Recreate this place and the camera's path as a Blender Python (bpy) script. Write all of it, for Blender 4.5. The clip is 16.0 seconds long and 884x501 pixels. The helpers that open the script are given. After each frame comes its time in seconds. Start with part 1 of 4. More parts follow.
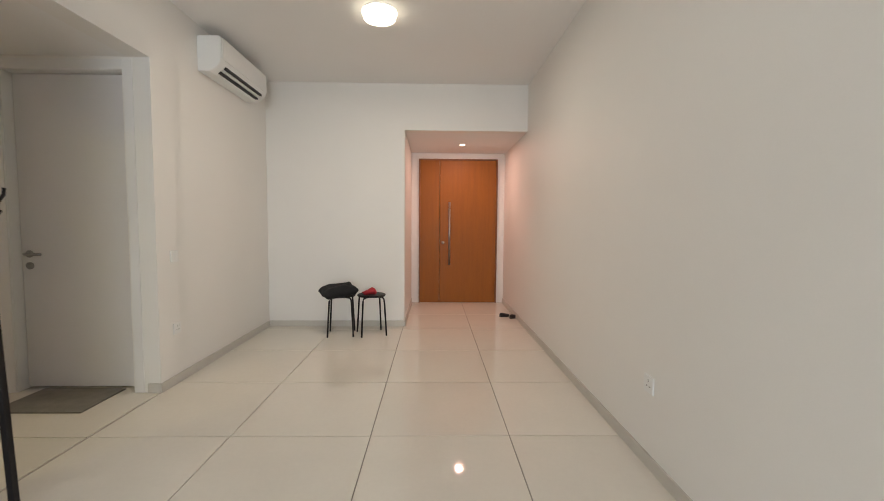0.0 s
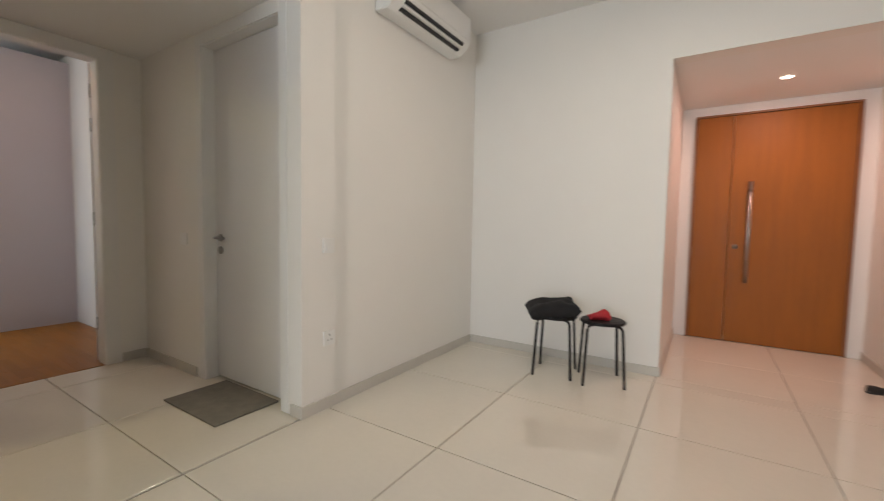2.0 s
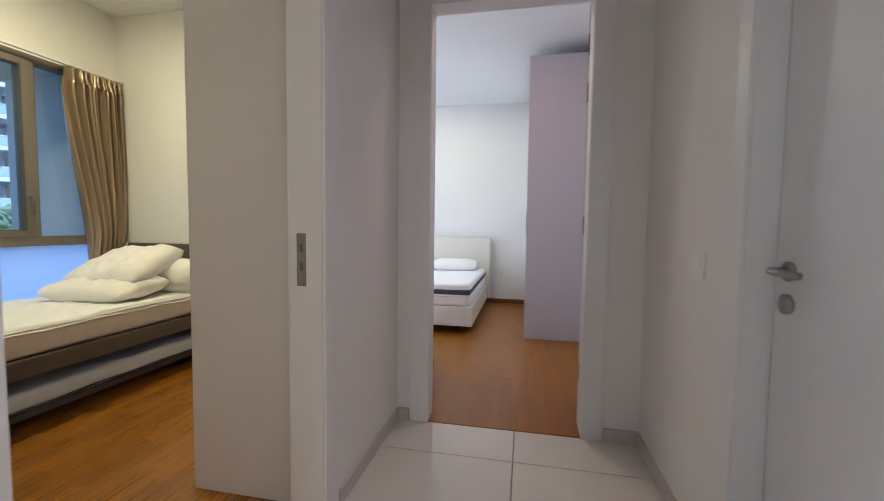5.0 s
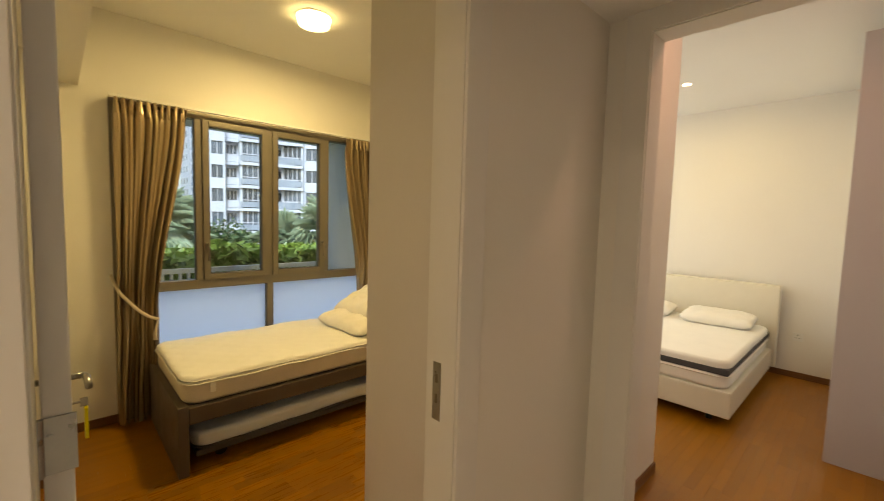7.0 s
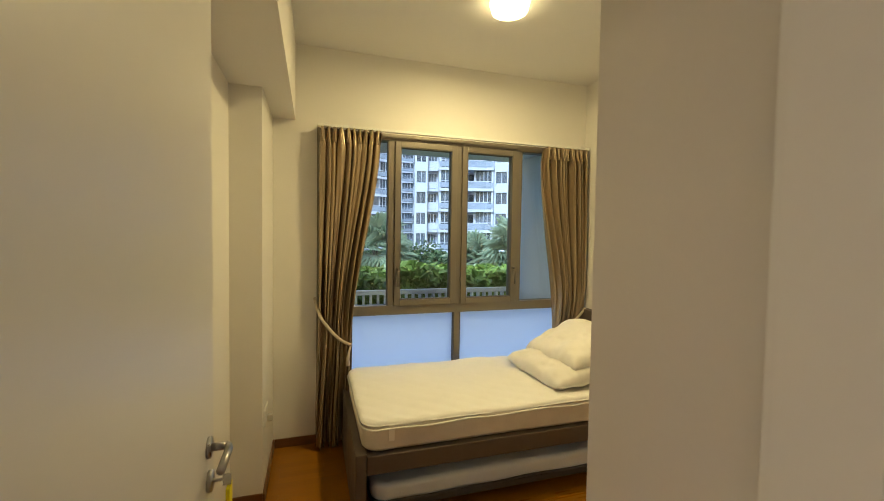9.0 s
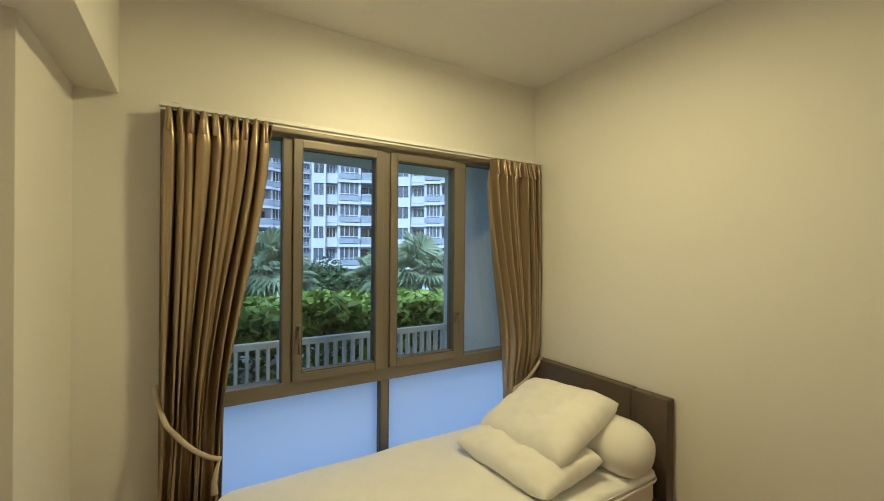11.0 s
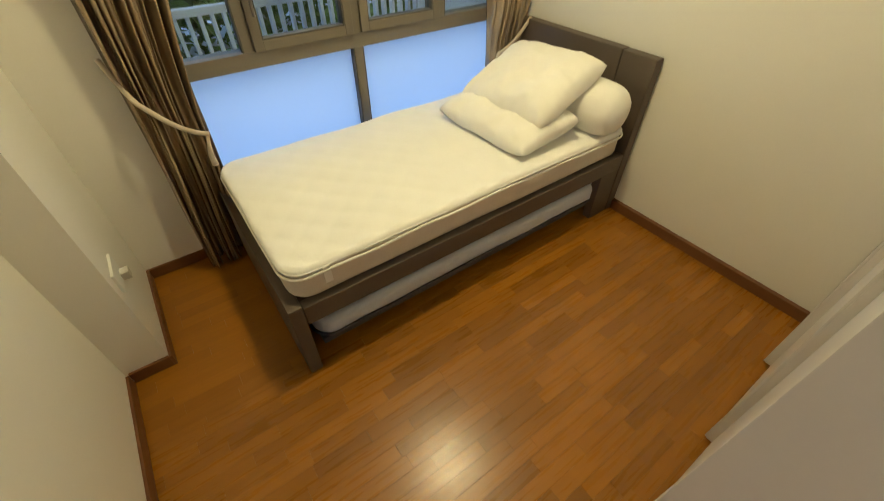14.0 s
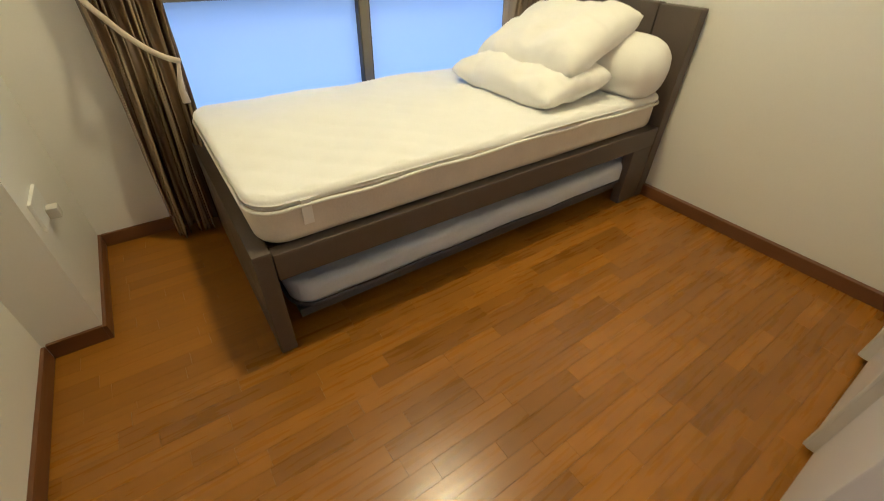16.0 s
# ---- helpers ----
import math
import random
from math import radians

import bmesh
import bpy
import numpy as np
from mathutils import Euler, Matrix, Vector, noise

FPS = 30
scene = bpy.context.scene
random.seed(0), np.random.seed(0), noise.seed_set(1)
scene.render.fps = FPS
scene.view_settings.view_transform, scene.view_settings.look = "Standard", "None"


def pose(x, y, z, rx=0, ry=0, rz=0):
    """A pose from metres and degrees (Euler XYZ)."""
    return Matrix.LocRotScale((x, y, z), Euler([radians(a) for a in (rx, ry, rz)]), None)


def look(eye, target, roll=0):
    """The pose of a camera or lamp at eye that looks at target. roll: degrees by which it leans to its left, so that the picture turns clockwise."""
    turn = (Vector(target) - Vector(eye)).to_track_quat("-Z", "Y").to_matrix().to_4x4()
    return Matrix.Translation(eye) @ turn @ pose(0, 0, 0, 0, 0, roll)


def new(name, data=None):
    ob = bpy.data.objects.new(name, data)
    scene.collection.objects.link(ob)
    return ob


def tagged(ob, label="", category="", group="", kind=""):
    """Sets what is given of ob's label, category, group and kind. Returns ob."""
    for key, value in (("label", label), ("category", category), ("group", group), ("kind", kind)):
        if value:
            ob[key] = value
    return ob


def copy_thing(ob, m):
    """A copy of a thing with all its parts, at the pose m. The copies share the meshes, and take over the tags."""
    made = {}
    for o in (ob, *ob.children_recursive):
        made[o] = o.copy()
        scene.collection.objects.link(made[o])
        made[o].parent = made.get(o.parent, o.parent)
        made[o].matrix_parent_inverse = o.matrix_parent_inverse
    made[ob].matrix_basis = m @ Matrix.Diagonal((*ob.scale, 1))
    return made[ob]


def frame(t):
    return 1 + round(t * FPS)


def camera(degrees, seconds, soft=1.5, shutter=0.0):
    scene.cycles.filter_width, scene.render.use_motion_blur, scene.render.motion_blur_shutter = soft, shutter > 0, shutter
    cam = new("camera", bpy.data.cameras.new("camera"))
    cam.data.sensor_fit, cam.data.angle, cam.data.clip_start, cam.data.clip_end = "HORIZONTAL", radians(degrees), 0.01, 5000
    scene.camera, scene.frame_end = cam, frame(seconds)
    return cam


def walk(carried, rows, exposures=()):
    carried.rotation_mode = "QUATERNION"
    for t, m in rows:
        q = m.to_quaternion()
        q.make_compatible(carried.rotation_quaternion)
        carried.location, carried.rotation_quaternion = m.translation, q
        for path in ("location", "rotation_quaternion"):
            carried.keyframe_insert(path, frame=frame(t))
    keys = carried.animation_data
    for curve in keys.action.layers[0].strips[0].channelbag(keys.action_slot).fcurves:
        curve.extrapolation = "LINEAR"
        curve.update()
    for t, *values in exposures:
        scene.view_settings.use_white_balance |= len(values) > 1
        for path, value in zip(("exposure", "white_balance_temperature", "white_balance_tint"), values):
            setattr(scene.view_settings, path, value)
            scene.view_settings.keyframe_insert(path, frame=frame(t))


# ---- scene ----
cam = camera(94.5, 16.0, soft=0.85, shutter=0.3)
EXPOSURES = [
    (0.0, 0.86, 6500, 10), (1.5, 0.88, 6450, 10), (2.0, 0.92, 6400, 10), (3.2, 1.28, 6150, 9), (5.5, 1.3, 5350, 16), (6.0, 1.24, 6350, 16), (6.5, 1.12, 8000, 14), (7.0, 1.14, 9500, 12), (8.2, 1.18, 8200, 11),
    (10.3, 0.98, 6500, 9), (11.5, 0.86, 6450, 8), (12.5, 1.02, 6250, 8), (13.5, 1.18, 6250, 8), (14.5, 1.50, 6500, 10), (16.0, 1.58, 5750, 14),
]
PATH = [
    (0, (-0.108, 0.121, 1.213), (-0.066, 2.117, 1.088), 0.4),
    (0.5, (-0.055, 0.488, 1.113), (-0.098, 2.48, 0.939), 0.9),
    (1, (-0.037, 0.869, 1.057), (-0.287, 2.842, 0.853), 0.9),
    (1.5, (-0.073, 1.227, 1.078), (-0.698, 3.119, 0.912), 0.9),
    (2, (-0.198, 1.567, 1.094), (-1.28, 3.245, 0.973), 1.0),
    (2.5, (-0.351, 1.859, 1.109), (-1.87, 3.156, 0.997), 1.3),
    (3, (-0.586, 2.104, 1.101), (-2.396, 2.949, 0.991), 1.3),
    (3.2, (-0.698, 2.157, 1.121), (-2.574, 2.842, 1.005), 1.1),
    (5.5, (-2.019, 2.453, 1.088), (-3.901, 1.788, 0.958), 1.2),
    (6, (-2.156, 2.462, 1.268), (-3.909, 1.51, 1.115), 1.7),
    (6.5, (-2.212, 2.54, 1.424), (-3.79, 1.323, 1.252), 1.7),
    (7, (-2.242, 2.577, 1.503), (-3.614, 1.128, 1.351), 1.6),
    (7.5, (-2.314, 2.517, 1.488), (-3.4, 0.841, 1.367), 1.5),
    (8, (-2.423, 2.395, 1.478), (-3.143, 0.53, 1.39), 1.0),
    (8.2, (-2.435, 2.352, 1.485), (-3.026, 0.443, 1.395), 1.0),
    (10.3, (-2.626, 1.344, 1.575), (-3.446, -0.48, 1.569), 0.9),
    (10.5, (-2.639, 1.276, 1.588), (-3.527, -0.516, 1.608), 0.9),
    (11, (-2.641, 1.148, 1.658), (-3.685, -0.558, 1.653), 0.5),
    (11.5, (-2.631, 1.102, 1.708), (-3.756, -0.547, 1.593), 0.3),
    (12, (-2.621, 1.095, 1.696), (-3.777, -0.512, 1.411), 0.4),
    (12.5, (-2.621, 1.108, 1.683), (-3.747, -0.449, 1.127), 0.5),
    (13, (-2.615, 1.105, 1.684), (-3.673, -0.358, 0.824), 0.4),
    (13.5, (-2.603, 1.076, 1.645), (-3.568, -0.237, 0.485), 0.6),
    (14, (-2.616, 1.066, 1.601), (-3.468, -0.108, 0.225), 0.3),
    (14.5, (-2.631, 1.043, 1.537), (-3.388, -0.004, 0.01), 0.2),
    (15, (-2.644, 1.028, 1.407), (-3.371, 0.011, -0.155), 0.1),
    (15.5, (-2.634, 1.017, 1.242), (-3.44, -0.099, -0.208), 0.7),
    (16, (-2.621, 1.012, 1.137), (-3.545, -0.271, -0.088), 1.8),
]
WALK = [(t, look(eye, target, roll)) for t, eye, target, roll in PATH]
walk(cam, WALK, EXPOSURES)


# ---- world and light ----
world = bpy.data.worlds.new("world")
scene.world = world
world.use_nodes = True
wn = world.node_tree.nodes
sky = wn.new("ShaderNodeTexSky")
sky.sky_type = "NISHITA"
sky.sun_disc = False
sky.sun_elevation, sky.sun_rotation = radians(45), radians(35)
sky.dust_density = 2.0
world.node_tree.links.new(sky.outputs[0], wn["Background"].inputs[0])
wn["Background"].inputs[1].default_value = 0.15


def lamp(name, kind, energy, colour, m, size=0.3, shape="DISK", size_y=None, spread=None, angle=0.2):
    data = bpy.data.lights.new(name, kind)
    data.energy, data.color = energy, colour
    if kind == "AREA":
        data.shape, data.size = shape, size
        if size_y:
            data.size_y = size_y
        if spread:
            data.spread = radians(spread)
    elif kind == "SUN":
        data.angle = radians(angle)
    elif kind == "SPOT":
        data.spot_size, data.spot_blend, data.shadow_soft_size = radians(size), 0.7, 0.05
    else:
        data.shadow_soft_size = size
    ob = new(name, data)
    ob.matrix_world = m
    return ob


WARM, PINK, DAY = (1.0, 0.84, 0.43), (1.0, 0.57, 0.46), (0.80, 0.90, 1.0)
lamp("sun", "SUN", 3.0, (0.56, 0.75, 1.0), look((0, 0, 30), (-9, -13, 14)), angle=20)
# added lamp just outside the frosted panes, boosts the sky's glow in them
lamp("frosted_pane_fill", "AREA", 2.0, (0.40, 0.58, 1.0), pose(-3.62, -1.20, 0.48, 90, 0, 0), size=2.05, shape="RECTANGLE", size_y=0.80)
lamp("bedroom_lamp", "AREA", 11, WARM, pose(-3.53, -0.08, 2.755), size=0.19)
lamp("living_lamp", "AREA", 7.5, (1.0, 0.87, 0.72), pose(-0.53, 3.36, 2.755), size=0.27)
lamp("entry_spot", "AREA", 6.0, PINK, pose(0.28, 5.8, 2.30), size=0.08)
lamp("living_daylight", "AREA", 58, (0.91, 0.95, 1.0), pose(0.0, -3.95, 1.25, 90, 0, 0), size=1.65, shape="RECTANGLE", size_y=2.2)
lamp("main_bedroom_daylight", "AREA", 19, DAY, pose(-6.2, -1.0, 1.4, 90, 0, 0), size=2.2, shape="RECTANGLE", size_y=2.0)
# added lamp, out of view, for the pink glow on the lobby wall
lamp("lobby_fill", "AREA", 2.2, PINK, pose(-4.5, 2.35, 2.78), size=0.08)
lamp("main_bedroom_spot", "AREA", 5, WARM, pose(-6.5, 1.29, 2.78), size=0.09)

# ---- materials ----


def material(name, colour, rough=0.5, metal=0.0, vary=0.06, scale=6.0, fine=90.0, bump=0.05, dist=0.002, per=0.0, coat=0.0, sheen=0.0, spec=0.5, stretch=(1, 1, 1), grain=0.0):
    """A surface with large stains and fine grain; per: how far single objects differ."""
    m = bpy.data.materials.new(name)
    m.use_nodes = True
    t = m.node_tree
    n, link = t.nodes, t.links.new
    b = n["Principled BSDF"]
    b.inputs["Roughness"].default_value, b.inputs["Metallic"].default_value = rough, metal
    b.inputs["Coat Weight"].default_value, b.inputs["Sheen Weight"].default_value = coat, sheen
    b.inputs["Specular IOR Level"].default_value = spec
    b.inputs["Coat Roughness"].default_value = 0.24
    co = n.new("ShaderNodeTexCoord")
    mp = n.new("ShaderNodeMapping")
    mp.inputs["Scale"].default_value = stretch
    geo = n.new("ShaderNodeNewGeometry")
    link((geo if not per and not grain else co).outputs["Position" if not per and not grain else "Object"], mp.inputs["Vector"])
    big, small = n.new("ShaderNodeTexNoise"), n.new("ShaderNodeTexNoise")
    big.inputs["Scale"].default_value, small.inputs["Scale"].default_value = scale, fine
    big.inputs["Detail"].default_value, small.inputs["Detail"].default_value = 4, 3
    link(mp.outputs[0], big.inputs["Vector"])
    link(mp.outputs[0], small.inputs["Vector"])
    add = n.new("ShaderNodeMath")
    add.operation = "MULTIPLY_ADD"
    link(small.outputs["Fac"], add.inputs[0])
    add.inputs[1].default_value = 0.5
    link(big.outputs["Fac"], add.inputs[2])
    rng = n.new("ShaderNodeMapRange")
    rng.inputs["From Min"].default_value, rng.inputs["From Max"].default_value = 0.4, 1.1
    rng.inputs["To Min"].default_value, rng.inputs["To Max"].default_value = 1 - vary, 1 + vary
    link(add.outputs[0], rng.inputs["Value"])
    val = rng.outputs[0]
    if per:
        info = n.new("ShaderNodeObjectInfo")
        r2 = n.new("ShaderNodeMapRange")
        r2.inputs["To Min"].default_value, r2.inputs["To Max"].default_value = 1 - per, 1 + per
        link(info.outputs["Random"], r2.inputs["Value"])
        mul = n.new("ShaderNodeMath")
        mul.operation = "MULTIPLY"
        link(val, mul.inputs[0])
        link(r2.outputs[0], mul.inputs[1])
        val = mul.outputs[0]
        # each piece takes its own stretch of the grain
        off = n.new("ShaderNodeMath")
        off.operation = "MULTIPLY"
        link(info.outputs["Random"], off.inputs[0])
        off.inputs[1].default_value = 40
        link(off.outputs[0], mp.inputs["Location"])
    hsv = n.new("ShaderNodeHueSaturation")
    hsv.inputs["Color"].default_value = (*colour, 1)
    link(val, hsv.inputs["Value"])
    link(hsv.outputs[0], b.inputs["Base Color"])
    rr = n.new("ShaderNodeMapRange")
    rr.inputs["From Min"].default_value, rr.inputs["From Max"].default_value = 0.3, 0.7
    rr.inputs["To Min"].default_value, rr.inputs["To Max"].default_value = max(rough - vary * 0.5, 0.02), min(rough + vary * 0.5, 1)
    link(big.outputs["Fac"], rr.inputs["Value"])
    link(rr.outputs[0], b.inputs["Roughness"])
    if bump:
        bp = n.new("ShaderNodeBump")
        bp.inputs["Strength"].default_value, bp.inputs["Distance"].default_value = bump, dist
        link(small.outputs["Fac"], bp.inputs["Height"])
        link(bp.outputs[0], b.inputs["Normal"])
    return m


def glowing(name, colour, strength):
    m = bpy.data.materials.new(name)
    m.use_nodes = True
    b = m.node_tree.nodes["Principled BSDF"]
    b.inputs["Base Color"].default_value = (0.9, 0.9, 0.88, 1)
    b.inputs["Emission Color"].default_value = (*colour, 1)
    b.inputs["Emission Strength"].default_value = strength
    return m


def glass(name, frosted=False):
    m = bpy.data.materials.new(name)
    m.use_nodes = True
    n, link = m.node_tree.nodes, m.node_tree.links.new
    out, b = n["Material Output"], n["Principled BSDF"]
    if frosted:
        tr = n.new("ShaderNodeBsdfTranslucent")
        tr.inputs[0].default_value = (0.80, 0.88, 0.95, 1)
        mix = n.new("ShaderNodeMixShader")
        mix.inputs[0].default_value = 0.12
        b.inputs["Base Color"].default_value = (0.8, 0.86, 0.9, 1)
        b.inputs["Roughness"].default_value = 0.3
        link(tr.outputs[0], mix.inputs[1])
        link(b.outputs[0], mix.inputs[2])
        link(mix.outputs[0], out.inputs[0])
    else:
        tr, gl, mix, fr = (n.new("ShaderNode" + k) for k in ("BsdfTransparent", "BsdfGlossy", "MixShader", "Fresnel"))
        tr.inputs[0].default_value = (0.84, 0.93, 1.0, 1)
        gl.inputs["Roughness"].default_value = 0.02
        fr.inputs[0].default_value = 1.45
        link(fr.outputs[0], mix.inputs[0])
        link(tr.outputs[0], mix.inputs[1])
        link(gl.outputs[0], mix.inputs[2])
        link(mix.outputs[0], out.inputs[0])
    return m


M_WALL = material("wall_paint", (0.80, 0.78, 0.74), 0.55, vary=0.025, scale=1.3, fine=140, bump=0.06, dist=0.001)
M_CEIL = material("ceiling_paint", (0.82, 0.81, 0.79), 0.8, vary=0.02, scale=1.0, fine=120, bump=0.05, dist=0.001)
M_TRIM = material("white_gloss_paint", (0.78, 0.77, 0.75), 0.38, vary=0.012, scale=3, fine=60, bump=0, dist=0.001)
M_TILE = material("porcelain_tile", (0.72, 0.68, 0.60), 0.035, vary=0.035, scale=2.5, fine=40, bump=0.0, per=0.02, spec=0.55)
M_GROUT = material("grout", (0.34, 0.31, 0.27), 0.85, vary=0.1, scale=8)
M_SKIRT = material("tile_skirting", (0.56, 0.53, 0.48), 0.45, vary=0.04, scale=5)
M_WOOD = material("parquet_wood", (0.292, 0.112, 0.006), 0.29, vary=0.09, scale=3, fine=20, bump=0.05, dist=0.001, per=0.22, coat=0.16, spec=0.42, stretch=(1.6, 22, 1))
M_WOODGAP = material("parquet_gap", (0.17, 0.06, 0.009), 0.5, vary=0.2, scale=30)
M_WSKIRT = material("wood_skirting", (0.16, 0.065, 0.025), 0.35, vary=0.15, scale=4, stretch=(1, 1, 12))
M_DOORWOOD = material("door_veneer", (0.29, 0.100, 0.014), 0.5, vary=0.16, scale=2.2, fine=20, bump=0, spec=0.25, stretch=(9, 9, 0.7))
M_DOOREDGE = material("door_edge", (0.22, 0.085, 0.025), 0.5, vary=0.1)
M_DOOR = material("door_laminate", (0.74, 0.73, 0.73), 0.36, vary=0.012, scale=2, fine=50, bump=0, dist=0.001)
M_STEEL = material("brushed_steel", (0.36, 0.35, 0.34), 0.3, 1.0, vary=0.08, scale=20)
M_BLACK = material("black_powder_coat", (0.010, 0.009, 0.010), 0.5, spec=0.3, vary=0.15, scale=20)
M_SHELF = material("dark_brown_board", (0.05, 0.028, 0.018), 0.4, vary=0.2, scale=8)
M_CUSH = material("black_cushion_cloth", (0.010, 0.010, 0.012), 0.9, vary=0.2, scale=12, fine=200, bump=0.3)
M_RED = material("red_cloth", (0.42, 0.02, 0.03), 0.8, vary=0.2, scale=25)
M_PLASTIC = material("white_plastic", (0.80, 0.80, 0.78), 0.35, vary=0.015, scale=6, bump=0.0)
M_DARK = material("dark_slot", (0.02, 0.02, 0.022), 0.6, vary=0.1)
M_PIN = material("grey_socket_shutter", (0.16, 0.155, 0.15), 0.5, vary=0.1)
M_MAT = material("grey_doormat", (0.20, 0.185, 0.16), 0.95, vary=0.22, scale=14, fine=260, bump=0.6, dist=0.004)
M_WARD = material("lilac_grey_laminate", (0.56, 0.53, 0.56), 0.42, vary=0.02, scale=2, fine=70, bump=0.03, dist=0.001)
M_WARD2 = material("pale_wardrobe_laminate", (0.70, 0.67, 0.65), 0.40, vary=0.02, scale=2, fine=70, bump=0.02, dist=0.001)
M_FRAME = material("bronze_aluminium", (0.20, 0.175, 0.145), 0.42, 0.35, vary=0.04, scale=9)
M_SEAL = material("black_seal", (0.09, 0.085, 0.075), 0.6, vary=0.1)
M_GLASS, M_FROST = glass("window_glass"), glass("frosted_glass", True)
M_CURT = material("satin_curtain", (0.43, 0.33, 0.22), 0.26, 0.55, vary=0.0, scale=5, fine=220, bump=0, dist=0.001)
M_CORD = material("tieback_cord", (0.55, 0.47, 0.38), 0.7, vary=0.1, scale=30, fine=200, bump=0.4)
M_BEDCLOTH = material("brown_leatherette", (0.105, 0.080, 0.064), 0.5, vary=0.12, scale=9, fine=160, bump=0.25)
M_MATTRESS = material("white_quilt", (0.87, 0.86, 0.83), 0.8, vary=0.03, scale=6, fine=150, bump=0.25, dist=0.003, sheen=0.2)
M_TRUNDLE = material("blue_white_ticking", (0.62, 0.66, 0.73), 0.7, vary=0.06, scale=8, fine=120, bump=0.25, dist=0.003)
M_PIPE = material("white_piping", (0.85, 0.82, 0.76), 0.7, vary=0.02)
M_SIDE = material("mattress_border", (0.68, 0.61, 0.52), 0.6, vary=0.08, scale=10, fine=120, bump=0.3)
M_PILLOW = material("cream_pillow_cotton", (0.87, 0.85, 0.80), 0.85, vary=0.03, scale=7, fine=180, bump=0.3, dist=0.003, sheen=0.2)
M_CREAM = material("cream_leatherette", (0.74, 0.70, 0.60), 0.45, vary=0.03, scale=8, fine=140, bump=0.15)
M_CHAR = material("charcoal_border", (0.06, 0.06, 0.07), 0.7, vary=0.1)
M_KEY = material("yellow_tag", (0.85, 0.75, 0.02), 0.4, vary=0.05)
M_SHOE = material("black_shoe", (0.02, 0.018, 0.018), 0.5, vary=0.2)
M_LAMP = glowing("lit_diffuser", (1.0, 0.88, 0.66), 3.0)
M_LAMPB = glowing("lit_warm_diffuser", (1.0, 0.84, 0.43), 5.0)
M_SPOT = glowing("lit_spot", (1.0, 0.80, 0.62), 5.0)
M_FACADE = material("facade_render", (0.50, 0.53, 0.60), 0.8, vary=0.08, scale=0.35, fine=3, bump=0)
M_PANE = material("facade_pane", (0.07, 0.09, 0.115), 0.12, vary=0.3, scale=0.5, fine=2, bump=0, per=0.4)
M_BALUSTRADE = material("balcony_glass_front", (0.26, 0.31, 0.38), 0.3, vary=0.15, scale=0.5, fine=2, bump=0)
M_LEAF = material("hedge_leaf", (0.17, 0.25, 0.04), 0.5, vary=0.5, scale=2.5, fine=9, bump=0)
M_LEAF2 = material("tree_leaf", (0.055, 0.10, 0.035), 0.55, vary=0.5, scale=1.2, fine=5, bump=0)
M_PALM = material("palm_leaf", (0.26, 0.33, 0.21), 0.45, vary=0.3, scale=1.5, fine=6, bump=0)
M_TRUNK = material("palm_trunk", (0.16, 0.13, 0.10), 0.9, vary=0.3, scale=6, fine=30, bump=0.5, dist=0.02)
M_GRASS = material("ground_grass", (0.06, 0.09, 0.03), 0.9, vary=0.4, scale=0.3, fine=4, bump=0)
M_CONC = material("painted_concrete", (0.86, 0.86, 0.86), 0.75, vary=0.05, scale=1.5, fine=30, bump=0.1)
M_RAIL = material("rail_paint", (0.82, 0.83, 0.83), 0.5, 0.0, vary=0.06, scale=10)

# ---- building helpers ----


def box(bm, x0, x1, y0, y1, z0, z1, bevel=0.0):
    m = Matrix.Translation(((x0 + x1) / 2, (y0 + y1) / 2, (z0 + z1) / 2)) @ Matrix.Diagonal((abs(x1 - x0), abs(y1 - y0), abs(z1 - z0), 1))
    v = bmesh.ops.create_cube(bm, size=1, matrix=m)["verts"]
    if bevel:
        e = list({e for w in v for e in w.link_edges})
        bmesh.ops.bevel(bm, geom=e, offset=bevel, segments=2, profile=0.7, affect="EDGES")
    return bm


def boxes(*rows, bevel=0.0):
    bm = bmesh.new()
    for r in rows:
        box(bm, *r, bevel=bevel)
    return bm


def tube(bm, points, r, n=10, r2=None):
    """A round bar through the points, tapering from r to r2."""
    pts = [Vector(p) for p in points]
    r2 = r if r2 is None else r2
    rings = []
    for i, p in enumerate(pts):
        d = (pts[min(i + 1, len(pts) - 1)] - pts[max(i - 1, 0)]).normalized()
        a = d.cross(Vector((0, 0, 1)) if abs(d.z) < 0.95 else Vector((1, 0, 0))).normalized()
        b = d.cross(a)
        q = r + (r2 - r) * i / max(len(pts) - 1, 1)
        rings.append([bm.verts.new(p + q * (math.cos(k * math.tau / n) * a + math.sin(k * math.tau / n) * b)) for k in range(n)])
    for u, w in zip(rings, rings[1:]):
        for k in range(n):
            bm.faces.new((u[k], u[(k + 1) % n], w[(k + 1) % n], w[k]))
    bm.faces.new(rings[0][::-1])
    bm.faces.new(rings[-1])
    return bm


def disc(bm, x, y, z0, z1, r, n=40, r_top=None):
    m = Matrix.Translation((x, y, (z0 + z1) / 2))
    bmesh.ops.create_cone(bm, cap_ends=True, segments=n, radius1=r, radius2=r if r_top is None else r_top, depth=z1 - z0, matrix=m)
    return bm


def part(name, bm, mat, parent=None, label="", smooth=False):
    me = bpy.data.meshes.new(name)
    bmesh.ops.recalc_face_normals(bm, faces=bm.faces)
    bm.to_mesh(me)
    bm.free()
    if smooth:
        me.shade_smooth()
    me.materials.append(mat)
    ob = new(name, me)
    if parent:
        ob.parent = parent
    return tagged(ob, label)


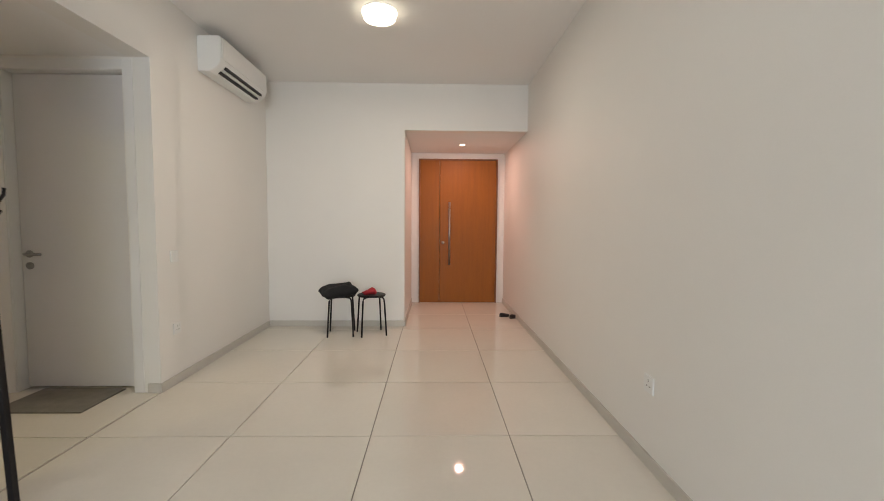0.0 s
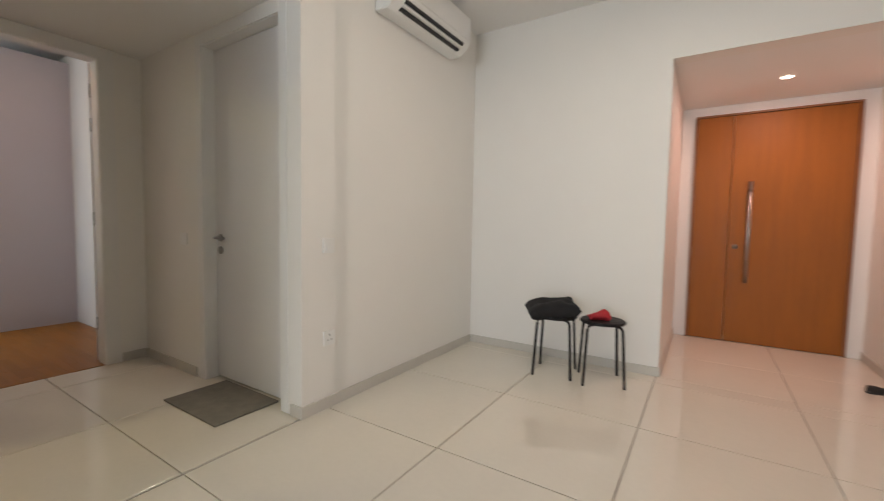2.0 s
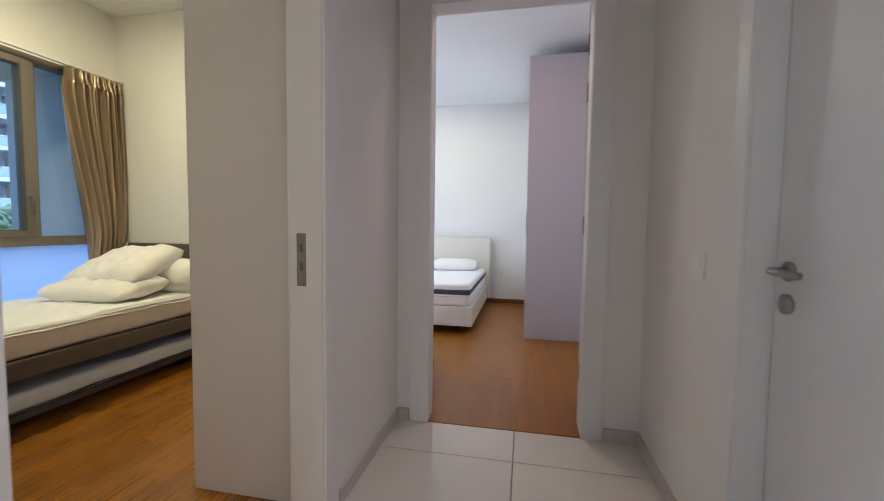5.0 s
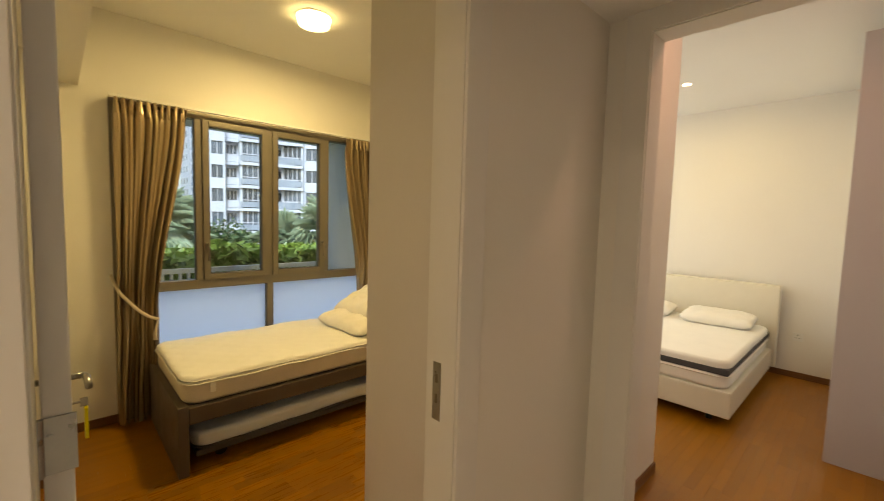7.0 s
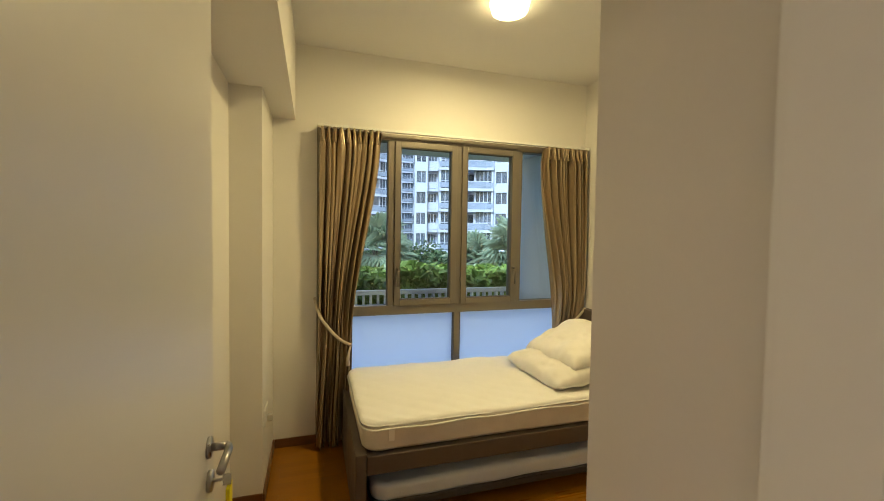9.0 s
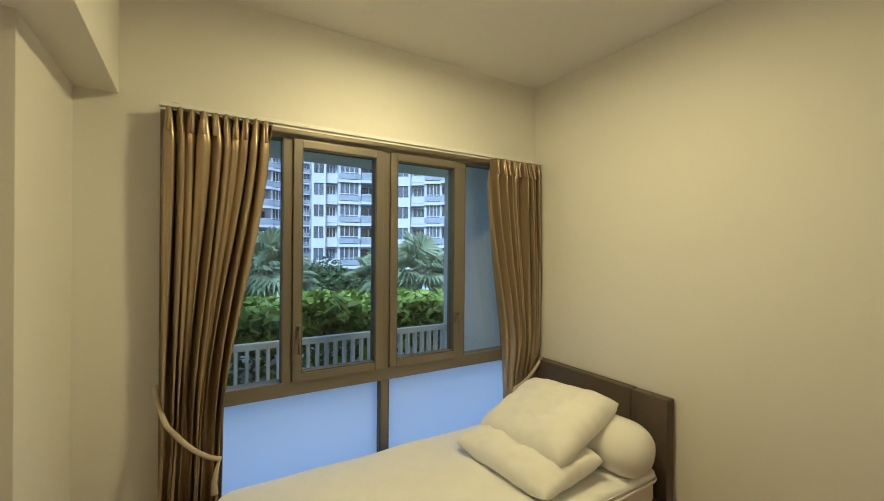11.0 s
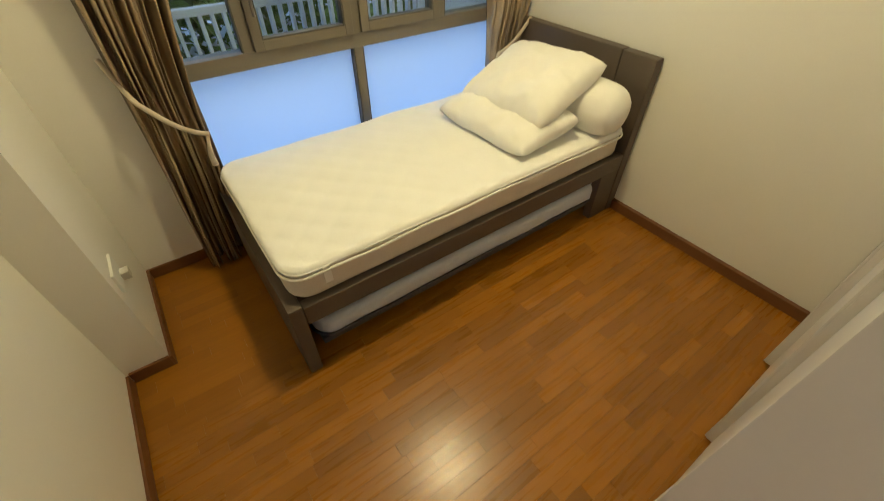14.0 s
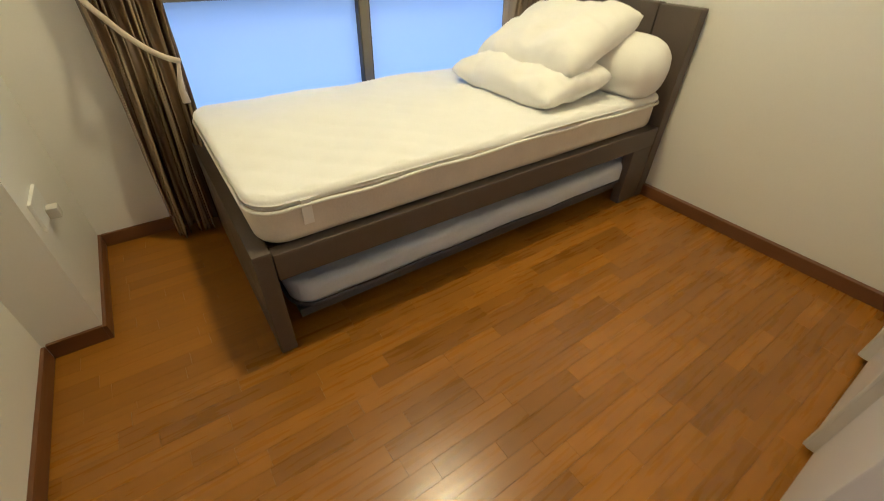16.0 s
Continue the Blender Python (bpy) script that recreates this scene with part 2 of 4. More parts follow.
def thing(name, label, category, at=(0, 0, 0), group="", kind=""):
    ob = new(name)
    ob.empty_display_size = 0.05
    ob.location = at
    return tagged(ob, label, category, group, kind)


def settle(ob, at, turn=0.0):
    ob.location, ob.rotation_euler = at, (0, 0, radians(turn))
    return ob


def structure(name, bm, mat, label="", smooth=False):
    return tagged(part(name, bm, mat, None, label, smooth), kind="structure")


def cushion(lx, ly, h, seed, pinch=0.10, n=26, wrinkle=0.012):
    """A stuffed pillow: thick in the middle, thin at the seams, corners drawn out."""
    bm = bmesh.new()
    grid = {}
    for side in (1, -1):
        for i in range(n + 1):
            for j in range(n + 1):
                u, v = 2 * i / n - 1, 2 * j / n - 1
                edge = i in (0, n) or j in (0, n)
                if edge and side == -1:
                    grid[side, i, j] = grid[1, i, j]
                    continue
                x = u * lx / 2 * (1 - pinch * (1 - abs(u) ** 2) * 0 - pinch * (1 - v * v) * abs(u) ** 3 * 0.6)
                y = v * ly / 2 * (1 - pinch * (1 - u * u) * abs(v) ** 3 * 0.6)
                cr_ = 1 - 0.06 * (u * v) ** 4
                x, y = x * cr_, y * cr_
                t = ((1 - u ** 4) * (1 - v ** 4)) ** 0.5
                z = side * h / 2 * t
                w = noise.noise(Vector((x * 9 + seed, y * 9, side * 2))) * wrinkle + noise.noise(Vector((x * 22 + seed, y * 22, side))) * wrinkle * 0.4
                grid[side, i, j] = bm.verts.new((x + w * 0.4, y + w * 0.4, z + w * t ** 0.5))
        for i in range(n):
            for j in range(n):
                q = [grid[side, a, b] for a, b in ((i, j), (i + 1, j), (i + 1, j + 1), (i, j + 1))]
                bm.faces.new(q if side == 1 else q[::-1])
    return bm


def slab(lx, ly, h, r, seed, soft=0.006, n=44, quilt=0.0):
    """A rounded mattress block, from z 0 to h, with soft uneven faces and an optional diamond quilt on top."""
    bm = bmesh.new()
    box(bm, -lx / 2, lx / 2, -ly / 2, ly / 2, 0, h)
    bmesh.ops.bevel(bm, geom=[e for e in bm.edges if abs(e.verts[0].co.z - e.verts[1].co.z) > h / 2], offset=0.09, segments=6, profile=0.5, affect="EDGES")
    bmesh.ops.bevel(bm, geom=[e for e in bm.edges if abs(e.verts[0].co.z - e.verts[1].co.z) < 1e-4 and len([f for f in e.link_faces if abs(f.normal.z) > 0.9]) == 1], offset=r, segments=4, profile=0.5, affect="EDGES")
    top = [f for f in bm.faces if f.normal.z > 0.95 and len(f.verts) > 6]
    bmesh.ops.delete(bm, geom=top, context="FACES")
    rim = [v for v in bm.verts if abs(v.co.z - h) < 1e-4]
    # top skin as a grid, clipped to the rounded outline
    bound = [e for e in bm.edges if e.is_boundary]
    bmesh.ops.triangle_fill(bm, edges=bound, use_beauty=True)
    for k in range(1, n):
        x = -lx / 2 + lx * k / n
        bmesh.ops.bisect_plane(bm, geom=bm.verts[:] + bm.edges[:] + bm.faces[:], plane_co=(x, 0, 0), plane_no=(1, 0, 0))
    for k in range(1, n // 2):
        y = -ly / 2 + ly * k / (n // 2)
        bmesh.ops.bisect_plane(bm, geom=bm.verts[:] + bm.edges[:] + bm.faces[:], plane_co=(0, y, 0), plane_no=(0, 1, 0))
    for v in bm.verts:
        c = v.co
        w = noise.noise(Vector((c.x * 3 + seed, c.y * 3, c.z * 3))) * soft
        if c.z > h - 0.001:
            w += quilt * (abs(math.sin((c.x + c.y) * 22)) ** 0.5 * abs(math.sin((c.x - c.y) * 22)) ** 0.5 - 0.6)
        v.co.z += w * (1 if c.z > h * 0.5 else 0)
        v.co.y += w * 0.6 * (1 if abs(c.y) > ly * 0.45 else 0)
    return bm

# ---- structure ----
HI, LOW, CORR = 2.84, 2.31, 2.34
structure("floor_base", boxes((-8.0, 1.2, -4.2, 6.6, -0.25, -0.012)), M_GROUT, "grey cement screed with dark grout under the tiles")

# living room
structure("wall_east", boxes((0.985, 1.15, -4.1, 6.65, 0, HI)), M_WALL, "plain white painted living room wall")
structure("wall_north", boxes((-2.05, -0.45, 4.957, 5.10, 0, HI), (-0.45, 0.985, 4.957, 5.10, LOW, HI)), M_WALL, "white wall behind the stools, with the entry recess")
structure("wall_entry", boxes((-0.60, -0.45, 5.10, 6.47, 0, LOW), (-0.60, -0.335, 6.47, 6.65, 0, LOW), (0.875, 0.985, 6.47, 6.65, 0, LOW), (-0.335, 0.875, 6.47, 6.65, 2.225, LOW)), M_WALL, "white entry recess walls around the timber door")
structure("wall_aircon", boxes((-2.20, -2.05, 3.022, 4.957, 0, HI)), M_WALL, "white wall that carries the air conditioner")
structure("wall_over_corridor", boxes((-2.20, -2.05, 1.75, 3.022, CORR, HI)), M_WALL, "white bulkhead over the corridor opening")
structure("wall_west", boxes((-2.05, -1.94, -4.1, 1.75, 0, HI)), M_WALL, "white living room wall beside the coat rack")
structure("wall_balcony", boxes((-1.94, 0.985, -4.1, -3.97, 2.4, HI), (-1.94, -1.75, -4.1, -3.97, 0, 2.4), (0.85, 0.985, -4.1, -3.97, 0, 2.4)), M_WALL, "white wall around the balcony opening")
structure("ceiling_living", boxes((-2.2, 1.15, -4.1, 5.10, HI, HI + 0.15)), M_CEIL, "plain white painted ceiling")
structure("ceiling_entry", boxes((-0.60, 0.985, 5.10, 6.65, LOW, LOW + 0.12)), M_CEIL, "lowered white entry ceiling with a spotlight")
structure("wall_behind_entry", boxes((-0.6, 1.15, 6.65, 6.75, 0, 2.5)), M_WALL, "wall outside the entry door")

# corridor
structure("wall_corridor_north", boxes((-3.96, -3.09, 3.02, 3.15, 0, CORR), (-2.24, -2.20, 3.022, 3.15, 0, CORR), (-3.09, -2.24, 3.02, 3.15, 2.27, CORR)), M_WALL, "white corridor wall around the bathroom door")
structure("wall_bathroom", boxes((-3.96, -2.05, 3.26, 3.36, 0, CORR)), M_WALL, "wall behind the closed bathroom door")
structure("wall_corridor_end", boxes((-4.08, -3.96, 1.75, 1.90, 0, HI), (-4.08, -3.96, 2.77, 3.15, 0, HI), (-4.08, -3.96, 1.90, 2.77, 2.275, HI)), M_WALL, "white corridor end wall around the main bedroom doorway")
structure("wall_corridor_south", boxes((-4.85, -3.12, 1.63, 1.75, 0, HI), (-2.18, -1.94, 1.63, 1.749, 0, HI), (-3.12, -2.18, 1.63, 1.75, 2.275, HI)), M_WALL, "white wall around the small bedroom doorway")
structure("ceiling_corridor", boxes((-3.96, -2.05, 1.75, 3.15, CORR, CORR + 0.1)), M_CEIL, "lowered plain white corridor ceiling")

# small bedroom
structure("wall_bedroom_west", boxes((-4.85, -4.745, -1.15, 1.63, 0, HI)), M_WALL, "plain cream-lit wall behind the bed head")
structure("wall_bedroom_east", boxes((-2.066, -2.05, -1.15, 1.63, 0, HI), (-2.23, -2.066, -1.02, -0.402, 0, HI)), M_WALL, "bedroom side wall with a shallow column")
structure("beam", boxes((-2.375, -2.066, -1.02, 1.63, 2.30, HI - 0.02)), M_WALL, "boxed white beam under the bedroom ceiling")
structure("wall_window", boxes((-2.52, -2.066, -1.15, -1.02, 0, HI), (-4.745, -4.715, -1.15, -1.02, 0, HI), (-4.715, -2.52, -1.15, -1.02, 2.262, HI)), M_WALL, "white wall around the tall bedroom window")
structure("ceiling_bedroom", boxes((-4.85, -2.05, -1.15, 1.75, HI - 0.02, HI + 0.15)), M_CEIL, "plain white bedroom ceiling")

# main bedroom
structure("wall_main_west", boxes((-7.80, -7.65, -1.15, 3.25, 0, HI)), M_WALL, "white wall behind the main bed")
structure("wall_main_north", boxes((-7.65, -4.08, 3.10, 3.25, 0, HI)), M_WALL, "white main bedroom side wall")
structure("wall_main_south", boxes((-7.65, -7.4, -1.15, -1.03, 0, HI), (-5.0, -4.85, -1.15, -1.03, 0, HI), (-7.4, -5.0, -1.15, -1.03, 2.45, HI), (-7.4, -5.0, -1.15, -1.03, 0, 0.3)), M_WALL, "white wall around the main bedroom window")
structure("ceiling_main", boxes((-7.80, -4.85, -1.15, 3.25, HI - 0.04, HI + 0.15), (-4.85, -4.08, 1.75, 3.25, HI - 0.04, HI + 0.15)), M_CEIL, "plain white main bedroom ceiling")


def skirting(rows, mat, h, label):
    bm = bmesh.new()
    for r in rows:
        box(bm, *r, 0, h, bevel=0.003)
    structure("baseboard", bm, mat, label)


T = 0.012
skirting([(0.985 - T, 0.985, -3.9, 6.47), (-2.05 + T, -0.45, 4.957 - T, 4.957), (-2.05, -2.05 + T, 3.022 - T, 4.945), (-0.45, -0.45 + T, 4.945, 6.47), (-2.14, -2.05, 3.022 - T, 3.022),
          (-3.96, -3.17, 3.02 - T, 3.02), (-3.96, -3.96 + T, 2.85, 3.008), (-3.96, -3.96 + T, 1.762, 1.82), (-3.96, -3.20, 1.75, 1.75 + T), (-1.94, -1.94 + T, -3.9, 1.75), (-2.13, -1.928, 1.75, 1.75 + T)], M_SKIRT, 0.068, "pale grey-beige tile skirting along the walls")
skirting([(-4.745, -4.745 + 0.028, -1.02, 1.13), (-2.52, -2.242, -1.02, -1.02 + T), (-2.242, -2.23, -1.02, -0.402 + T), (-2.23, -2.078, -0.402, -0.402 + T), (-2.078, -2.066, -0.39, 1.55),
          (-7.65, -7.65 + T, -0.9, 2.45), (-4.85, -4.08, 1.75, 1.75 + T), (-4.862, -4.85, -0.9, 1.762), (-4.862, -4.85, 1.75, 1.762)], M_WSKIRT, 0.062, "dark brown wooden skirting along the bedroom walls")


def architrave(name, x0, x1, y0, y1, top, axis, face, back, w=0.075):
    """A door lining with flat casings on both faces. axis x: the opening runs along x."""
    bm = bmesh.new()
    t, p = 0.028, 0.012
    if axis == "x":
        for a, b in ((x0, x0 + t), (x1 - t, x1)):
            box(bm, a, b, face, back, 0, top, bevel=0.002)
        box(bm, x0 + t, x1 - t, face, back, top - t, top, bevel=0.002)
        for f0, f1 in ((face - p, face), (back, back + p)):
            box(bm, x0 - w + t, x0 + t - 0.004, f0, f1, 0, top + w - t, bevel=0.002)
            box(bm, x1 - t + 0.004, x1 + w - t, f0, f1, 0, top + w - t, bevel=0.002)
            box(bm, x0 + t - 0.004, x1 - t + 0.004, f0, f1, top - t + 0.004, top + w - t, bevel=0.002)
    else:
        for a, b in ((y0, y0 + t), (y1 - t, y1)):
            box(bm, face, back, a, b, 0, top, bevel=0.002)
        box(bm, face, back, y0 + t, y1 - t, top - t, top, bevel=0.002)
        for f0, f1 in ((face - p, face), (back, back + p)):
            box(bm, f0, f1, y0 - w + t, y0 + t - 0.004, 0, top + w - t, bevel=0.002)
            box(bm, f0, f1, y1 - t + 0.004, y1 + w - t, 0, top + w - t, bevel=0.002)
            box(bm, f0, f1, y0 + t - 0.004, y1 - t + 0.004, top - t + 0.004, top + w - t, bevel=0.002)
    return structure(name, bm, M_TRIM, "white painted door lining and casing")


trim_1 = architrave("trim_bedroom", -3.12, -2.18, 0, 0, 2.28, "x", 1.63, 1.75, 0.10)
trim_2 = architrave("trim_main", 0, 0, 1.90, 2.77, 2.28, "y", -4.08, -3.96, 0.10)
trim_3 = architrave("trim_bathroom", -3.09, -2.21, 0, 0, 2.28, "x", 3.03, 3.15, 0.07)


def lever(parent, x, y, z, ny, way):
    """A rose, a lever and a key rose on a door face whose normal is along y (ny = 1 or -1); way: the lever's side."""
    bm = bmesh.new()
    tube(bm, [(x, y, z), (x, y + ny * 0.008, z)], 0.026, 20)
    tube(bm, [(x, y, z), (x, y + ny * 0.045, z)], 0.010, 12)
    tube(bm, [(x, y + ny * 0.045, z), (x + way * 0.02, y + ny * 0.050, z), (x + way * 0.12, y + ny * 0.050, z)], 0.0095, 12)
    h = part("door_handle", bm, M_STEEL, parent, "brushed steel lever handle", True)
    bm = bmesh.new()
    tube(bm, [(x, y, z - 0.085), (x, y + ny * 0.010, z - 0.085)], 0.026, 20)
    part("keyhole_rose", bm, M_STEEL, parent, "brushed steel lock rose", True)
    return h


# bathroom door, closed
bath = structure("door_bathroom", boxes((-3.058, -2.242, 3.105, 3.145, 0.012, 2.248), bevel=0.003), M_DOOR, "closed plain white laminate bathroom door")
lever(bath, -3.0, 3.105, 0.985, -1, 1)

# small bedroom door, swung into the room
leaf = structure("door_bedroom", boxes((0.0, 0.80, -0.04, 0.0, 0.012, 2.248), bevel=0.003), M_DOOR, "open white laminate bedroom door with keys in the lock")
lever(leaf, 0.735, -0.04, 0.985, -1, -1)
lever(leaf, 0.735, 0.0, 0.985, 1, -1)
bm = tube(bmesh.new(), [(0.735, -0.050, 0.90), (0.735, -0.075, 0.90)], 0.004, 8)
box(bm, 0.732, 0.738, -0.092, -0.073, 0.885, 0.912, bevel=0.001)
part("key", bm, M_STEEL, leaf, "steel key in the lock")
part("key_tag", boxes((0.714, 0.756, -0.091, -0.082, 0.785, 0.884), bevel=0.002), M_KEY, leaf, "yellow plastic key tag")
for z in (0.25, 1.05, 1.85):
    bm = boxes((-0.004, 0.0, -0.045, 0.0, z, z + 0.10))
    tube(bm, [(-0.006, 0.004, z), (-0.006, 0.004, z + 0.10)], 0.007, 10)
    part("hinge", bm, M_STEEL, leaf, "steel butt hinge")
leaf.matrix_world = pose(-2.213, 1.64, 0, 0, 0, 180 + 90.5)

# main bedroom door, swung into the room along the lobby
leaf2 = structure("door_main", boxes((0.0, 0.76, 0.0, 0.04, 0.012, 2.248), bevel=0.003), M_DOOR, "open white laminate main bedroom door")
lever(leaf2, 0.70, 0.0, 0.985, -1, -1)
for z in (0.25, 1.05, 1.75, 2.0):
    bm = boxes((-0.004, 0.0, 0.0, 0.04, z, z + 0.10))
    tube(bm, [(-0.006, -0.004, z), (-0.006, -0.004, z + 0.10)], 0.007, 10)
    part("hinge", bm, M_STEEL, leaf2, "steel butt hinge")
leaf2.matrix_world = pose(-4.085, 2.775, 0, 0, 0, 160)

# strike plate on the jamb
bm = boxes((-3.0925, -3.090, 1.655, 1.69, 0.875, 1.06), bevel=0.0008)
strike = part("strike_plate", bm, M_STEEL, trim_1, "steel strike plate with latch holes")
for z in (0.93, 0.995):
    part("latch_hole", boxes((-3.0902, -3.0885, 1.668, 1.678, z, z + 0.028)), M_FRAME, strike)

# entry door
entry = structure("door_entry", boxes((-0.335, -0.318, 6.44, 6.52, 0, 2.22), (0.858, 0.875, 6.44, 6.52, 0, 2.22), (-0.318, 0.858, 6.44, 6.52, 2.205, 2.222), bevel=0.002), M_DOOREDGE, "closed orange-brown timber double entry door")
part("side_leaf", boxes((-0.316, -0.018, 6.462, 6.51, 0.006, 2.203), bevel=0.002), M_DOORWOOD, entry, "narrow fixed veneer leaf")
part("main_leaf", boxes((-0.013, 0.856, 6.462, 6.51, 0.006, 2.203), bevel=0.002), M_DOORWOOD, entry, "wide veneer leaf with vertical grain")
bm = tube(bmesh.new(), [(0.135, 6.40, 0.60), (0.135, 6.40, 1.56)], 0.016, 16)
for z in (0.75, 1.41):
    tube(bm, [(0.135, 6.40, z), (0.135, 6.462, z)], 0.009, 10)
part("pull_handle", bm, M_STEEL, entry, "long brushed steel pull handle", True)
bm = tube(bmesh.new(), [(0.04, 6.462, 0.94), (0.04, 6.445, 0.94)], 0.024, 18)
tube(bm, [(0.04, 6.445, 0.94), (0.04, 6.435, 0.94)], 0.012, 12)
part("lock_cylinder", bm, M_STEEL, entry, "round steel lock cylinder", True)

# ---- bedroom window ----
X0, X1, XL, XC, XR, ZT, ZB = -4.715, -2.52, -3.055, -3.585, -4.105, 2.260, 0.950
win = structure("window_1", boxes((X0, X1, -1.10, -1.008, ZT - 0.05, ZT), (X0, X1, -1.10, -1.008, ZB - 0.04, ZB + 0.03), (X0, X0 + 0.05, -1.10, -1.01, 0.06, ZT - 0.05), (X1 - 0.05, X1, -1.10, -1.01, 0.06, ZT - 0.05),
    (X0, X1, -1.10, -1.008, 0.0, 0.06), (XC - 0.022, XC + 0.022, -1.10, -1.009, 0.06, ZT - 0.05), bevel=0.003), M_FRAME, "bronze aluminium bedroom window, clear above and frosted below")
part("window_mullion", boxes((XL - 0.02, XL + 0.025, -1.10, -1.010, ZB + 0.03, ZT - 0.05), bevel=0.003), M_FRAME, win)
part("window_mullion", boxes((XR - 0.025, XR + 0.02, -1.10, -1.010, ZB + 0.03, ZT - 0.05), bevel=0.003), M_FRAME, win)


def sash(a, b):
    s = 0.042
    z0, z1 = ZB + 0.03, ZT - 0.05
    f = part("casement", boxes((a, a + s, -1.075, -0.992, z0, z1), (b - s, b, -1.075, -0.992, z0, z1), (a + s, b - s, -1.075, -0.992, z0, z0 + s), (a + s, b - s, -1.075, -0.992, z1 - s, z1), bevel=0.004), M_FRAME, win, "bronze aluminium casement sash")
    bm = boxes((a + s, a + s + 0.006, -1.04, -0.998, z0 + s, z1 - s), (b - s - 0.006, b - s, -1.04, -0.998, z0 + s, z1 - s), (a + s, b - s, -1.04, -0.998, z0 + s, z0 + s + 0.006), (a + s, b - s, -1.04, -0.998, z1 - s - 0.006, z1 - s))
    part("seal", bm, M_SEAL, f, "black rubber glazing seal")
    g = part("pane", boxes((a + s, b - s, -1.032, -1.026, z0 + s, z1 - s)), M_GLASS, f, "clear glass pane")
    g.visible_shadow = False
    return f


for a, b, hx in ((XR + 0.02, XC - 0.022, XR + 0.045), (XC + 0.022, XL - 0.02, XL - 0.045)):
    f = sash(a, b)
    bm = boxes((hx - 0.011, hx + 0.011, -0.992, -0.982, 1.20, 1.27), bevel=0.003)
    tube(bm, [(hx, -0.984, 1.255), (hx, -0.955, 1.262), (hx, -0.950, 1.24), (hx, -0.955, 1.13)], 0.010, 10, 0.007)
    part("window_handle", bm, M_FRAME, f, "bronze cockspur window handle", True)
for a, b in ((XL + 0.025, X1 - 0.05), (X0 + 0.05, XR - 0.025)):
    g = part("pane", boxes((a, b, -1.056, -1.050, ZB + 0.03, ZT - 0.05)), M_GLASS, win, "clear fixed glass pane")
    g.visible_shadow = False
    part("seal", boxes((a, a + 0.006, -1.05, -1.012, ZB + 0.03, ZT - 0.05), (b - 0.006, b, -1.05, -1.012, ZB + 0.03, ZT - 0.05)), M_SEAL, win, "black rubber glazing seal")
for a, b in ((X0 + 0.05, XC - 0.022), (XC + 0.022, X1 - 0.05)):
    part("frosted_pane", boxes((a, b, -1.056, -1.050, 0.06, ZB - 0.04)), M_FROST, win, "frosted pale blue lower pane")
    part("seal", boxes((a, a + 0.007, -1.05, -1.013, 0.06, ZB - 0.04), (b - 0.007, b, -1.05, -1.013, 0.06, ZB - 0.04)), M_SEAL, win, "black rubber glazing seal")

# ---- lamps that show ----


def ceiling_lamp(x, y, z, r, label, glow):
    ob = thing("ceiling_light", label, "ceiling light", (x, y, z))
    part("base", disc(bmesh.new(), 0, 0, -0.012, 0, r * 0.98), M_PLASTIC, ob)
    d = disc(bmesh.new(), 0, 0, -0.058, -0.012, r * 0.88, 40, r)
    part("diffuser", d, glow, ob, "lit round opal diffuser")
    return ob


ceiling_lamp(-0.53, 3.36, HI, 0.135, "lit round white surface ceiling light in the living room", M_LAMP)
ceiling_lamp(-3.53, -0.08, HI - 0.02, 0.112, "lit round white surface ceiling light in the bedroom", M_LAMPB)


def spot(x, y, z, label):
    ob = thing("downlight", label, "downlight", (x, y, z))
    bm = bmesh.new()
    for k in range(32):
        a, b = k * math.tau / 32, (k + 1) * math.tau / 32
        q = [bm.verts.new((r * math.cos(t), r * math.sin(t), zz)) for r, t, zz in ((0.036, a, -0.004), (0.05, a, -0.006), (0.05, b, -0.006), (0.036, b, -0.004))]
        bm.faces.new(q)
    part("ring", bm, M_PLASTIC, ob, "thin white trim ring")
    part("bulb", disc(bmesh.new(), 0, 0, -0.003, 0.0, 0.036, 24), M_SPOT, ob, "lit round bulb")


spot(0.28, 5.8, LOW, "lit round recessed downlight over the entry")
# made-up fixture for the added lobby lamp, out of view
spot(-4.5, 2.35, HI - 0.04, "small lit downlight added out of view by the main bedroom door")
spot(-6.5, 1.29, HI - 0.04, "small lit recessed downlight in the main bedroom")

# ---- air conditioner ----
ac = thing("air_conditioner", "white wall-mounted split air conditioner with a dark open vent", "air conditioner", (-2.05, 4.05, 2.462))
prof = [(0, 0), (0.10, 0.0), (0.17, 0.05), (0.195, 0.09), (0.195, 0.27), (0.18, 0.285), (0, 0.285)]
bm = bmesh.new()
ends = [[bm.verts.new((x, y, z)) for x, z in prof] for y in (-0.455, 0.455)]
bm.faces.new(ends[0])
bm.faces.new(ends[1][::-1])
for k in range(len(prof)):
    bm.faces.new((ends[0][k], ends[0][k - 1], ends[1][k - 1], ends[1][k]))
bmesh.ops.bevel(bm, geom=list(bm.edges), offset=0.006, segments=2, affect="EDGES")
part("housing", bm, M_PLASTIC, ac)
part("front_panel", boxes((0.196, 0.203, -0.44, 0.44, 0.10, 0.272), bevel=0.003), M_PLASTIC, ac, "flat white front panel")
for z0, z1, xa, xb in ((0.012, 0.030, 0.118, 0.145), (0.045, 0.065, 0.166, 0.185)):
    bm = bmesh.new()
    box(bm, xa, xb, -0.36, 0.36, z0, z1)
    part("vent_slot", bm, M_DARK, ac, "dark air outlet slot")
